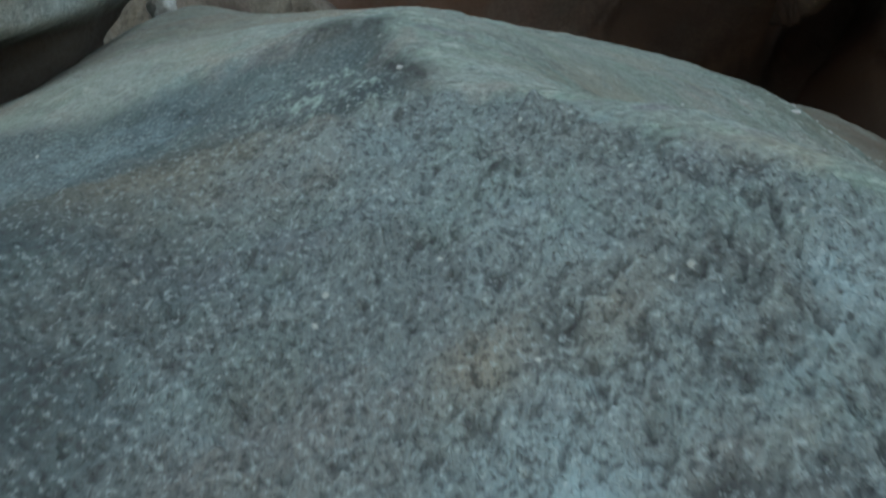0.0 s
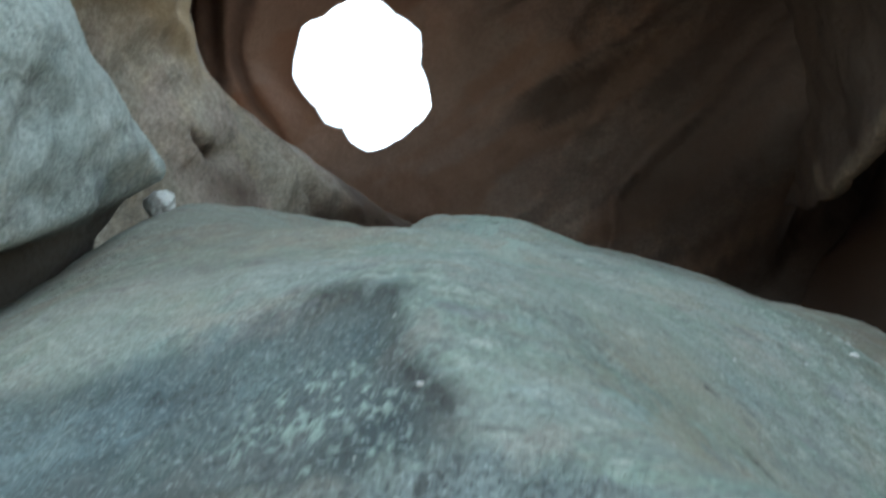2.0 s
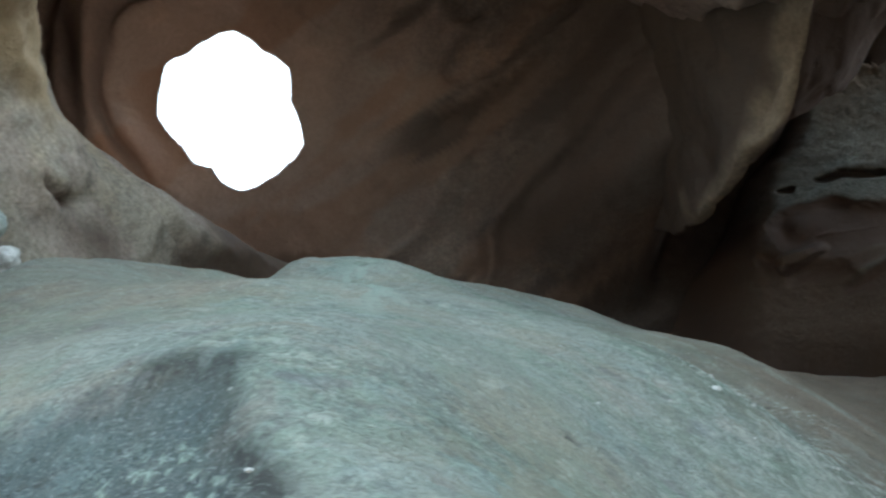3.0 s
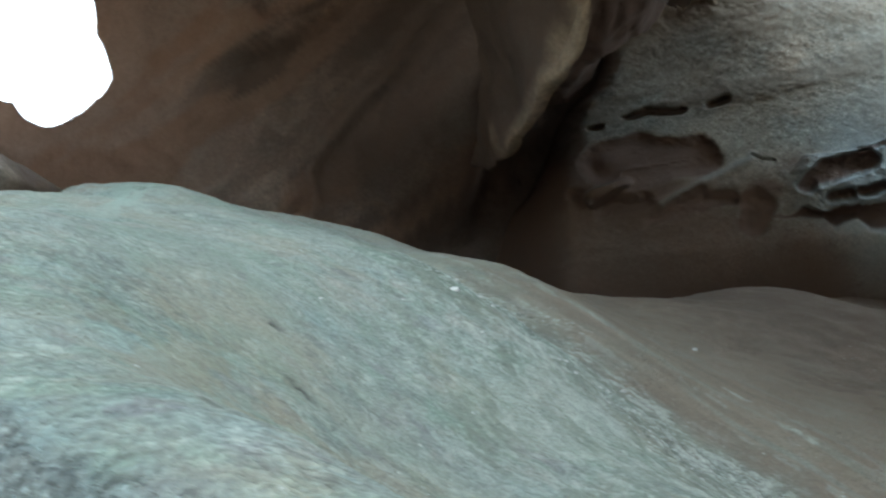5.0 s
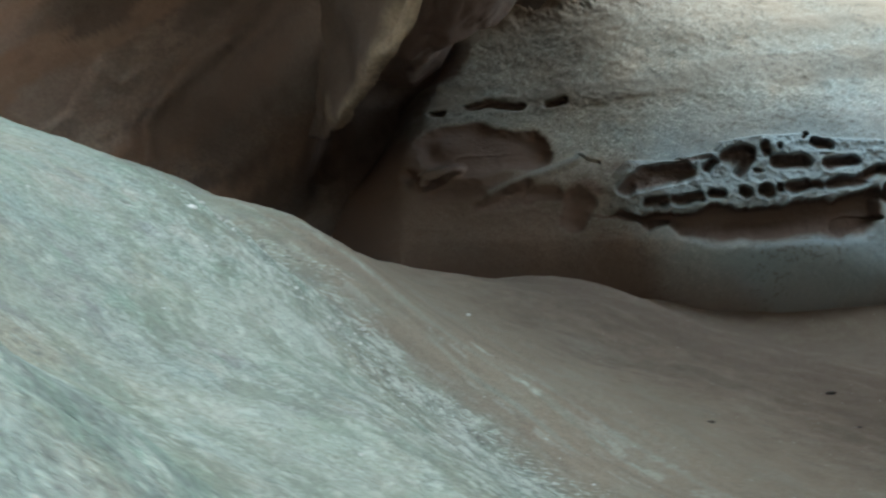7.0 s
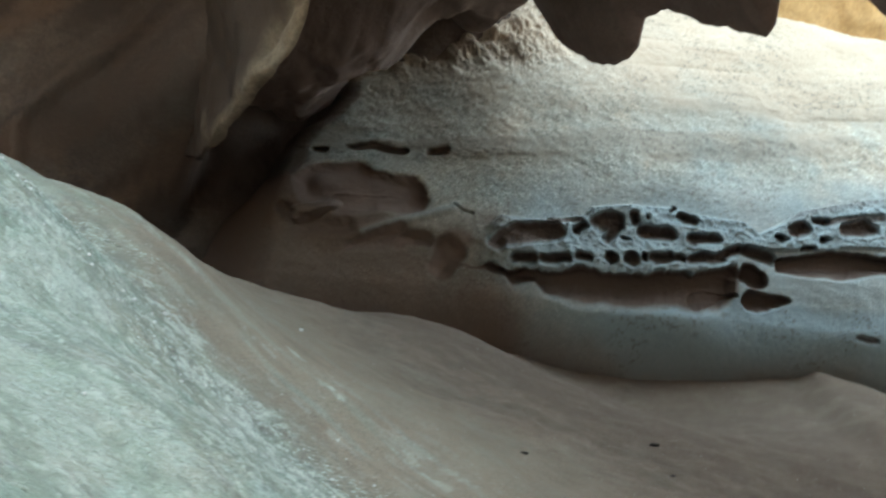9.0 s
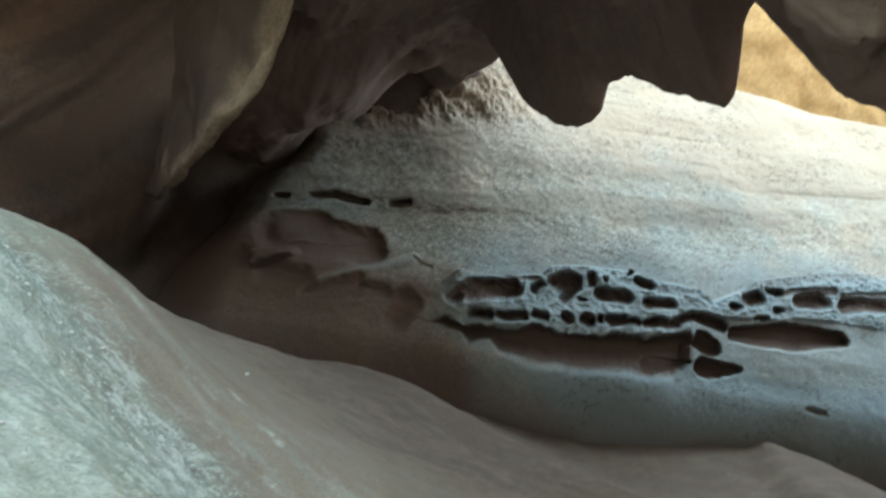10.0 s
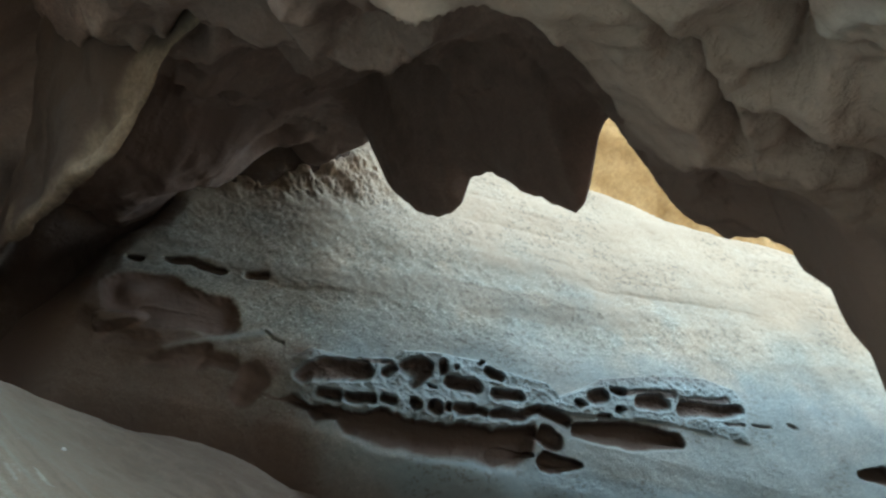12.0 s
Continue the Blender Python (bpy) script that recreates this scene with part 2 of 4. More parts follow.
# ---- the boulder ----
# broad swells of the rock on two coarse grids, fine near the front and wide beyond
FINE = np.array([
    [0.286, -0.693, 0.959, -1.235, 0.742, -0.318, 0.093, -0.043, 0.016],
    [-0.109, 0.129, 0.301, -0.303, 1.117, -0.721, 0.552, -0.289, 0.132],
    [-0.036, 0.081, -1.051, 1.127, -1.615, 1.114, -0.929, 0.569, -0.271],
    [-0.120, 0.121, 0.674, -0.270, 0.871, -0.743, 0.974, -0.672, 0.388],
    [0.007, 0.017, -0.437, -0.152, 0.149, -0.156, -0.168, 0.220, -0.255],
    [0.147, -0.059, 0.538, 0.732, -0.792, 1.437, -0.479, 0.194, 0.160],
    [-0.265, 0.641, -0.764, -0.439, 1.014, -1.161, 0.568, -0.105, 0.038],
    [0.238, 0.031, 0.156, 0.456, -0.268, 0.312, 0.224, 0.011, 0.081],
])
WIDE = np.array([
    [0.784, -0.271, 0.673, -0.483, 0.116, 0.499, 0.090, -0.234],
    [1.097, -0.968, 1.738, 0.307, 0.825, -0.623, 0.013, 0.704],
    [1.070, -0.378, 0.781, -2.145, 0.713, 0.349, 0.493, -0.782],
    [0.946, 0.060, 0.640, 2.582, -0.367, -0.352, 0.794, 1.090],
    [0.839, -0.527, 0.680, -0.925, 0.199, 2.420, -2.803, 1.116],
    [0.431, -0.155, 0.535, 0.291, -0.304, 0.036, 1.474, 1.021],
])
FINE_X, FINE_Y = np.linspace(-1.35, 2.25, 9), np.linspace(0.75, 3.9, 8)
WIDE_X, WIDE_Y = np.linspace(-3.5, 7, 8), np.linspace(0.5, 8.0, 6)


def recess_sides(x, y):
    """Distances inside the two edges of the L-shaped break in the boulder's top."""
    return -0.085 + 0.11 * (1.78 - y) / 0.41 - x, 1.81 - 0.25 * (x + 0.08) - y


def recess(x, y):
    d1, d2 = recess_sides(x, y)
    return ease(-0.02, 0.09, d1) * ease(-0.03, 0.10, d2) * (1 - ease(0.12, 0.75, d1)) * (1 - ease(0.1, 0.6, d2))


def swells(x, y):
    """The boulder's height on a grid of x (columns) and y (rows)."""
    z = -0.7160 + 0.0253 * x[None, :] + 0.1330 * y[:, None]
    for table, cx, cy, s in ((FINE, FINE_X, FINE_Y, 0.45), (WIDE, WIDE_X, WIDE_Y, 1.5)):
        gx = np.exp(-((x[:, None] - cx) ** 2) / (2 * s * s))
        gy = np.exp(-((y[:, None] - cy) ** 2) / (2 * s * s))
        z = z + gy @ table @ gx.T
    z = z - 0.024 * bell(x[None, :], y[:, None], 0.56, 1.24, 0.2, 0.2) + 0.024 * bell(x[None, :], y[:, None], 0.42, 1.72, 0.25, 0.22)
    return z


bx = steps((-3.3, -1.3, 0.025), (-1.3, -0.5, 0.007), (-0.5, 0.6, 0.0032), (0.6, 2.2, 0.0075), (2.2, 4.6, 0.02), (4.6, 8.4, 0.04))
by = steps((0.30, 0.70, 0.03), (0.70, 1.42, 0.0032), (1.42, 1.95, 0.006), (1.95, 3.2, 0.0085), (3.2, 4.6, 0.016), (4.6, 8.8, 0.035))
base = swells(bx, by)
gx, gy = np.meshgrid(bx, by)
wob = 0.05 * fbm(gx, gy, base, 0.35, 3, 40)
# masks of the boulder's own zones
seam = np.interp(gx, [-0.3, 0.03, 0.16, 0.20, 0.25, 0.30, 0.38, 0.43, 0.47, 0.6, 0.9], [1.30, 1.34, 1.275, 1.24, 1.165, 1.11, 1.085, 1.04, 0.985, 0.86, 0.6])
coarse = ease(0.03, -0.05, gy - seam + 0.6 * wob) * ease(-0.5, -0.12, gx + wob)
hollow = recess(gx, gy)
d1, d2 = recess_sides(gx + 0.25 * wob, gy + 0.25 * wob)
rubbly = np.maximum(coarse, np.maximum(0.8 * ease(-0.02, 0.05, d1) * ease(-0.02, 0.1, d2) * (1 - ease(1.0, 1.6, d1)), 0.12))
dust_x = 1.16 + 0.6 * (3.6 - gy)
dust = ease(-0.3, 0.3, gx - dust_x + 2.0 * wob) * ease(0.7, 1.6, gx)
dust = np.clip(dust * (0.98 + 0.14 * fbm(gx, gy, base, 0.16, 4, 63, 0.65)), 0, 1)
dust = np.maximum(dust, ease(4.6, 5.6, gy) * 0.8)
dust = np.maximum(dust, 0.35 * ease(1.9, 2.3, gy) * ease(-0.1, -0.6, gx))
along = (gx - dust_x) * 0.86
streaks = fbm(along * 2.0 + 3.0 * wob, gy * 0.8 + 2.0 * wob, 0 * gx, 0.22, 5, 61, 0.75)
broken = fbm(gx, gy, base, 0.10, 4, 62, 0.75)
band = ease(-0.95, -0.2, along) * ease(0.22, 0.0, along) * ease(1.4, 2.0, gy) * ease(4.2, 3.5, gy)
grit = fbm(along * 1.8, gy, base, 0.03, 3, 64, 0.7)
veins = 0.85 * ease(-0.05, 0.6, streaks + 0.7 * grit) * band * ease(-0.2, 0.35, broken)
veins = np.maximum(veins, ease(0.5, 0.9, grit + 0.35 * broken) * (0.35 + 0.65 * band) * ease(0.5, 0.8, gx) * ease(0.3, 0.0, along))
moss = ease(0.0, -0.8, streaks + 0.5 * grit + 0.5 * broken) * ease(0.4, 0.8, gx) * ease(1.1, 1.5, gy) * ease(0.3, 0.0, along)
# shade on the slab towards the pale wall, put into the dust's colour
slab_shade = ease(2.3, 4.2, gx + 0.45 * (gy - 3.5) + 3 * wob + 0.25 * broken) * dust
slab_vein = near_line(gx + 0.5 * wob, gy, [(1.89, 3.42), (1.94, 3.30), (1.98, 3.18), (2.01, 3.08)])
veins = np.maximum(veins, 0.75 * ease(0.025, 0.0, slab_vein) * ease(0.0, 0.5, fbm(gx, gy, base, 0.06, 3, 65)))
veins = np.maximum(veins, 0.34 * ease(0.35, 0.7, fbm(along * 6, gy * 0.6, 0 * gx, 0.3, 4, 66, 0.65)) * ease(0.0, 0.3, along) * ease(0.75, 0.4, along) * ease(-0.1, 0.3, broken))
flank = np.maximum(ease(0.45, 0.9, gx) * ease(1.2, 1.6, gy), np.maximum(0.7 * ease(1.88, 2.0, gy + 0.4 * wob), 0.5 * ease(0.03, -0.05, d1) * ease(1.3, 1.45, gy))) * (0.4 + 0.6 * ease(-0.5, 0.4, fbm(gx, gy, base, 0.3, 4, 67, 0.65)))
gritty = np.maximum(coarse, 0.45 * ease(-1.3, -0.4, along) * ease(0.25, 0.0, along) * ease(1.2, 1.7, gy))
gritty = np.maximum(gritty, np.maximum(0.9 * rubbly, 0.2 * dust))
lichen = bell(gx, gy, -0.18, 1.60, 0.09, 0.10) + 0.9 * bell(gx, gy, -0.06, 1.52, 0.06, 0.12) + 0.9 * bell(gx, gy, -0.19, 1.50, 0.07, 0.06) + 0.6 * bell(gx, gy, -0.09, 1.36, 0.12, 0.05)
clumps = fbm(gx + 0.3 * wob + 0.15 * gy, 0.42 * gy, base, 0.014, 3, 71, 0.8)
lichen = np.clip(1.2 * lichen, 0, 1) * ease(0.40, 0.85, clumps + 0.4 * np.clip(lichen, 0, 1) - 0.2)
crest_patch = bell(gx, gy, -0.06, 3.75, 0.10, 0.35) + 0.7 * bell(gx, gy, 0.05, 2.9, 0.07, 0.3)
lichen = np.maximum(lichen, 0.9 * np.clip(1.4 * crest_patch, 0, 1) * ease(0.0, 0.35, fbm(gx, 0.3 * gy, 0 * gx, 0.06, 4, 69, 0.6)))
cyan = bell(gx, gy, 0.43, 0.92, 0.05, 0.06) + 0.8 * bell(gx, gy, 0.17, 0.84, 0.08, 0.035) + 0.5 * bell(gx, gy, -0.55, 1.75, 0.3, 0.12)
cyan = cyan + 0.25 * coarse * ease(0.1, 0.5, fbm(gx, gy, base, 0.18, 3, 78))
cyan = np.clip(cyan * (0.7 + 0.6 * fbm(gx, gy, base, 0.05, 3, 74)), 0, 1)
pits = 0 * gx
# dark bands along both arms of the L-shaped break
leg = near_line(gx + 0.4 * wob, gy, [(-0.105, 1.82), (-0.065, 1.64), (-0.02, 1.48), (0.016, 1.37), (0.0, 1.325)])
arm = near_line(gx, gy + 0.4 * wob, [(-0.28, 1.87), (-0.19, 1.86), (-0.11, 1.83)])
break_dark = np.maximum(np.maximum(0.6 * ease(0.055, 0.008, leg + 0.3 * wob), 0.95 * ease(0.026, 0.004, leg + 0.3 * wob)) * (0.3 + 0.7 * ease(1.36, 1.46, gy)), 0.85 * ease(0.075, 0.005, arm)) * (0.45 + 0.55 * ease(-0.9, 0.3, fbm(gx, 0.42 * gy, 0 * gx, 0.03, 4, 72, 0.7)))
for cx, cy, rx, ry in ((0.265, 1.135, 0.03, 0.014), (0.29, 1.095, 0.025, 0.012), (0.33, 1.045, 0.03, 0.012), (0.36, 1.066, 0.022, 0.008), (0.13, 1.035, 0.014, 0.007), (0.127, 1.145, 0.014, 0.007), (0.195, 0.972, 0.02, 0.01), (0.225, 0.975, 0.018, 0.012), (0.295, 0.955, 0.022, 0.012), (0.335, 0.90, 0.03, 0.016), (0.31, 0.83, 0.03, 0.01), (0.36, 0.815, 0.03, 0.01), (-0.36, 1.75, 0.03, 0.016), (0.46, 1.95, 0.02, 0.012), (0.41, 2.15, 0.02, 0.012)):
    pits = np.maximum(pits, bell(gx + 0.3 * wob, gy + 0.3 * wob, cx, cy, 1.3 * rx, 1.3 * ry) * ease(-0.4, 0.25, fbm(gx, gy, base, 0.022, 3, 73)))
pits = np.maximum(pits, 0.8 * ease(0.3, 0.7, fbm(gx, gy, base, 0.05, 3, 75)) * ease(0.05, 0.0, near_line(gx, gy, [(1.19, 3.75), (1.31, 3.655), (1.42, 3.58)])))
pits = np.maximum(pits, 0.25 * ease(0.35, 0.8, fbm(along * 2, gy, 0 * gx, 0.05, 3, 76)) * band)
blush = bell(gx, gy, 0.12, 0.955, 0.045, 0.035) + 0.9 * bell(gx, gy, 0.36, 1.65, 0.22, 0.4) * ease(-0.5, 0.4, broken) + 0.8 * bell(gx, gy, -0.30, 1.28, 0.16, 0.10) + 0.6 * bell(gx, gy, 0.24, 0.96, 0.05, 0.03)
# dark lines and green-grey tongues that run down the dusty slab
runnels = fbm(along * 5, gy * 0.5, 0 * gx, 0.3, 3, 60, 0.6)
pits = np.maximum(pits, 0.16 * ease(0.35, 0.75, runnels) * ease(-0.1, 0.2, along) * ease(1.2, 0.6, along))
dust = dust * (1 - 0.35 * ease(0.2, 0.7, -runnels) * ease(1.3, 0.3, along))
# relief: lumps, knobbly crust, pits, shallow flutes down the flank
height = base + 0.45 * -0.1158 * hollow - 0.012 * coarse
height = height + 0.016 * fbm(gx, gy, base, 0.42, 3, 3) * (0.4 + 0.6 * ease(0.6, 1.3, gy))
knobs = ridged(gx, gy, base, 0.028, 2, 21) - 0.45
strong = 0.35 + 0.65 * ease(-0.4, 0.4, fbm(gx, gy, base, 0.22, 3, 13) + 1.6 * (gx - 0.12))
warp_x, warp_y = gx + 0.006 * fbm(gx, gy, base, 0.03, 2, 22), gy + 0.006 * fbm(gx, gy, base, 0.03, 2, 23)
clods = fbm(warp_x, warp_y * 1.2, base, 0.015, 3, 24, 0.6)
dark_zone = bell(gx, gy, 0.30, 0.93, 0.09, 0.06) + bell(gx, gy, 0.35, 0.815, 0.09, 0.025) + 0.8 * bell(gx, gy, 0.31, 1.07, 0.07, 0.035) + 0.5 * bell(gx, gy, 0.10, 1.25, 0.1, 0.06)
crumb = 0.6 * scallops(warp_x, warp_y, 0.0135, 7) + 0.4 * scallops(warp_x + 3, warp_y, 0.030, 8)
height = height + rubbly * (0.012 * fbm(gx, gy, base, 0.07, 4, 11, 0.7) + 0.010 * knobs * strong) + coarse * strong * (1 + 0.8 * ease(0.1, 0.3, gx)) * (0.007 * crumb + 0.007 * clods)
# shade in the crevices between clods is put into the pits' colour
pits = np.maximum(pits, 0.7 * coarse * ease(-0.15, -0.75, clods + 0.6 * (crumb - 0.55) - 0.40 * dark_zone + 0.25 * (1 - strong)))
height = height + (0.0035 * fbm(gx, gy, base, 0.045, 3, 12)) * (1 - 0.8 * dust)
height = height - 0.004 * pits - 0.002 * break_dark + 0.004 * veins * (1 - dust) + 0.0015 * lichen
height = height + 0.008 * (1 - coarse) * ease(0.7, 1.2, gx) * fbm(along * 3.5, gy * 0.5, 0 * gx, 0.3, 3, 31) * (1 - 0.5 * dust)

# bluish slate tone, with the leaning rock's shade put into the colour
slate_shade = np.maximum(ease(-0.02, 0.06, d1) * ease(-0.03, 0.05, d2), ease(-0.1, -0.4, gx + 2 * wob) * ease(1.9, 1.7, gy + wob)) * (0.65 + 0.35 * ease(-0.3, 0.4, fbm(gx, gy, base, 0.25, 3, 77))) * (1 - 0.8 * coarse * ease(-0.35, -0.05, gx))

seam_line = near_line(gx + 0.8 * wob, gy + 0.8 * wob, [(0.85, 2.95), (1.05, 2.92), (1.2, 2.8), (1.36, 2.75), (1.5, 2.78), (1.62, 2.72), (1.72, 2.66), (1.9, 2.5)])
crusty = np.maximum(ease(0.16, 0.02, seam_line), 0.6 * band * ease(-0.3, 0.3, broken))
crusty = np.maximum(crusty, 0.35 * ease(0.55, 0.9, gx) * ease(1.3, 1.8, gy) * ease(0.15, -0.1, along) * ease(0.1, 0.5, streaks))
crusty = np.maximum(crusty, 0.8 * ease(0.09, 0.02, near_line(gx + wob, gy, [(1.12, 3.78), (1.31, 3.655), (1.45, 3.56)])))
height = height + 0.006 * ease(0.12, 0.0, seam_line) * fbm(gx * 0.5, gy, base, 0.05, 3, 68)
height = height - 0.05 * bell(gx, gy, -0.46, 4.2, 0.09, 0.45) + 0.018 * bell(gx, gy, -0.30, 4.2, 0.07, 0.3)
hump_line = np.interp(gy, [4.5, 4.79, 5.32, 5.95, 6.6], [5.95, 6.05, 6.33, 6.73, 7.2])
height = height + 0.13 * ease(-0.03, 0.3, gx - hump_line + 0.5 * wob) * ease(4.3, 4.8, gy)
height = height - 0.9 * ease(0.60, 0.32, gy + 0.8 * wob) ** 2 - 1.6 * ease(-2.3, -3.2, gx + 2 * wob + 0.15 * np.sin(gy * 2.3)) ** 2


def surface_z(x, y):
    """The boulder's finished height at a place."""
    return float(crown[min(np.searchsorted(by, y), len(by) - 1), min(np.searchsorted(bx, x), len(bx) - 1)])


def skirt(a, low=None):
    """The same values one step past every edge, or a low rim."""
    return np.pad(a, 1, mode="edge") if low is None else np.pad(a, 1, constant_values=low)


crown = height
gx, gy, height = skirt(gx), skirt(gy), skirt(height, -0.6)
coarse = np.maximum(coarse, 0.6 * rubbly)
coarse, gritty, dust, lichen, pits, break_dark, veins, blush, cyan, flank, slate_shade, moss, slab_shade, crusty = (skirt(v) for v in (coarse, gritty, dust, lichen, pits, break_dark, veins, blush, cyan, flank, slate_shade, moss, slab_shade, crusty))
boulder = sheet("boulder", gx, gy, height, boulder_rock, attrs=dict(coarse=coarse, gritty=gritty, dust=dust, lichen=lichen, pits=np.clip(np.maximum(pits, break_dark), 0, 1), veins=veins, blush=np.clip(blush, 0, 1), cyan=cyan, flank=flank, slate_shade=slate_shade, moss=moss, slab_shade=slab_shade, seam=crusty))
tagged(boulder, "large weathered grey-green sandstone boulder with a dusty brown flank", "boulder")

# ---- pale honeycombed wall ----
WO, WU, WB = np.array([4.5, 7.1, 2.95]), np.array([0.948, -0.318, 0]), np.array([0.318, 0.948, 0])
# hollows of the wall, each a rounded run between two ends: along, up, along, up, radius, radius
UPPER_CELLS = [
    (0.029, -0.008, 0.212, 0.086, 0.073, 0.105), (0.212, 0.086, 0.528, 0.150, 0.105, 0.085), (0.710, 0.184, 0.784, 0.258, 0.030, 0.023),
    (0.912, 0.283, 1.033, 0.323, 0.086, 0.087), (1.026, 0.283, 0.974, 0.156, 0.092, 0.044), (1.210, 0.395, 1.231, 0.338, 0.040, 0.035),
    (1.337, 0.382, 1.337, 0.377, 0.019, 0.019), (1.277, 0.252, 1.494, 0.259, 0.056, 0.073), (1.623, 0.435, 1.720, 0.411, 0.045, 0.050),
    (1.698, 0.231, 1.918, 0.269, 0.062, 0.038), (1.532, 0.478, 1.565, 0.515, 0.017, 0.017), (1.111, 0.171, 1.147, 0.180, 0.012, 0.012)]
LOWER_CELLS = [
    (0.205, -0.127, 0.330, -0.122, 0.044, 0.045), (0.417, -0.104, 0.619, -0.074, 0.038, 0.049), (0.744, -0.038, 0.817, -0.042, 0.047, 0.034),
    (0.999, -0.018, 1.008, -0.030, 0.048, 0.046), (1.157, -0.007, 1.183, -0.020, 0.062, 0.062), (1.289, 0.027, 1.292, -0.009, 0.028, 0.026),
    (1.377, 0.017, 1.502, 0.050, 0.052, 0.055), (1.584, 0.051, 1.608, 0.041, 0.045, 0.040), (1.708, 0.048, 1.955, 0.096, 0.056, 0.047),
    (1.953, 0.105, 2.106, 0.200, 0.045, 0.048), (2.174, 0.198, 2.374, 0.164, 0.048, 0.068)]
RIGHT_CELLS = [
    (2.490, 0.343, 2.524, 0.351, 0.039, 0.031), (2.636, 0.439, 2.713, 0.468, 0.063, 0.069), (2.836, 0.558, 2.917, 0.562, 0.030, 0.040),
    (3.104, 0.492, 3.322, 0.543, 0.068, 0.080), (3.555, 0.541, 3.966, 0.620, 0.083, 0.076), (3.966, 0.620, 4.183, 0.689, 0.070, 0.045),
    (2.906, 0.383, 2.922, 0.395, 0.037, 0.032), (2.691, 0.278, 2.787, 0.295, 0.018, 0.018)]
SHALLOW = [
    (2.961, 0.562, 3.423, 0.650, 0.038, 0.041), (3.510, 0.622, 4.054, 0.747, 0.033, 0.046), (4.007, 0.489, 4.175, 0.525, 0.020, 0.023),
    (4.308, 0.563, 4.508, 0.592, 0.014, 0.020), (4.763, 0.668, 4.812, 0.665, 0.027, 0.021), (0.46, 0.235, 0.74, 0.285, 0.03, 0.03),
    (3.18, -0.46, 3.30, -0.47, 0.03, 0.025)]
UNDERCUTS = [
    (2.519, 0.099, 2.986, 0.150, 0.072, 0.137), (2.986, 0.150, 3.471, 0.204, 0.137, 0.070), (2.207, -0.039, 2.293, -0.057, 0.088, 0.081),
    (2.251, -0.252, 2.541, -0.208, 0.096, 0.020), (5.512, 0.337, 5.775, 0.375, 0.037, 0.099), (1.911, -0.086, 2.054, -0.031, 0.028, 0.057),
    (2.211, -0.017, 2.243, -0.057, 0.088, 0.090), (1.737, -0.313, 2.086, -0.213, 0.088, 0.019)]
LEFT_SLITS = [
    (-1.563, 0.778, -1.466, 0.786, 0.027, 0.030), (-1.261, 0.855, -1.067, 0.894, 0.030, 0.052), (-1.067, 0.894, -0.782, 0.854, 0.055, 0.034),
    (-0.572, 0.856, -0.415, 0.878, 0.030, 0.042)]
LEFT_HOLLOWS = [
    (-1.44, 0.41, -1.17, 0.50, 0.185, 0.165), (-1.17, 0.47, -0.76, 0.43, 0.165, 0.145), (-1.25, 0.27, -0.74, 0.33, 0.10, 0.12), (-1.714, 0.082, -1.649, 0.056, 0.060, 0.060),
    (-1.499, -0.024, -1.161, 0.042, 0.060, 0.040), (-1.104, -0.149, -0.760, -0.010, 0.030, 0.073), (-0.756, -0.041, -0.526, -0.046, 0.067, 0.055),
    (-0.340, -0.100, -0.423, -0.279, 0.115, 0.072)]


def runs(u, w, some):
    """Distance to the nearest of a set of rounded runs, negative inside; how high in it a point lies (-1 to 1); bowls with a sharp upper edge."""
    dist, lift, bowl = np.full_like(u, 1.0), np.zeros_like(u), np.zeros_like(u)
    for au, aw, bu, bw, ra_, rb_ in some:
        reach_ = max(ra_, rb_) + 0.16
        box = (u > min(au, bu) - reach_) & (u < max(au, bu) + reach_) & (w > min(aw, bw) - reach_) & (w < max(aw, bw) + reach_)
        pu, pw, du, dw = u[box] - au, w[box] - aw, bu - au, bw - aw
        t = np.clip((pu * du + pw * dw) / (du * du + dw * dw + 1e-9), 0, 1)
        r = ra_ + (rb_ - ra_) * t
        d = np.hypot(pu - t * du, pw - t * dw) - r
        nearer = d < dist[box]
        bowl[box] = np.maximum(bowl[box], ease(0.022, -0.010, d) * ease(-1.35, -0.1, (pw - t * dw) / r))
        dist[box] = np.where(nearer, d, dist[box])
        lift[box] = np.where(nearer, (pw - t * dw) / r, lift[box])
    return dist, lift, bowl


wu = steps((-2.7, -1.9, 0.03), (-1.9, -0.2, 0.010), (-0.2, 4.3, 0.0065), (4.3, 8.5, 0.02))
ww = steps((-2.0, -0.9, 0.04), (-0.9, -0.45, 0.0115), (-0.45, 0.92, 0.0065), (0.92, 3.3, 0.017))
us, ws = np.meshgrid(wu, ww)
wander = 0.10 * fbm(us, ws, 0 * us, 0.5, 3, 51)
depth = 0.20 * np.maximum(ws, 0) + 0.22 * np.maximum(ws - 0.7, 0) ** 1.3 + 0.95 * np.maximum(-ws - 0.42, 0) ** 1.5
depth = depth + 0.27 * ease(0.2, -0.9, us) * ease(0.05, 1, ws) + 0.18 * ease(-0.6, -2.4, us) + 1.6 * ease(-1.75, -2.7, us)
level = ws - 0.05 * us - 0.014 * us**2 + 0.25 * wander
strata = fbm(0.14 * us, level * 1.0, 0 * us, 0.19, 3, 52, 0.55)
upper = ease(0.5, 0.9, level)
broad = fbm(0.10 * us, level, 0 * us, 0.45, 2, 39)
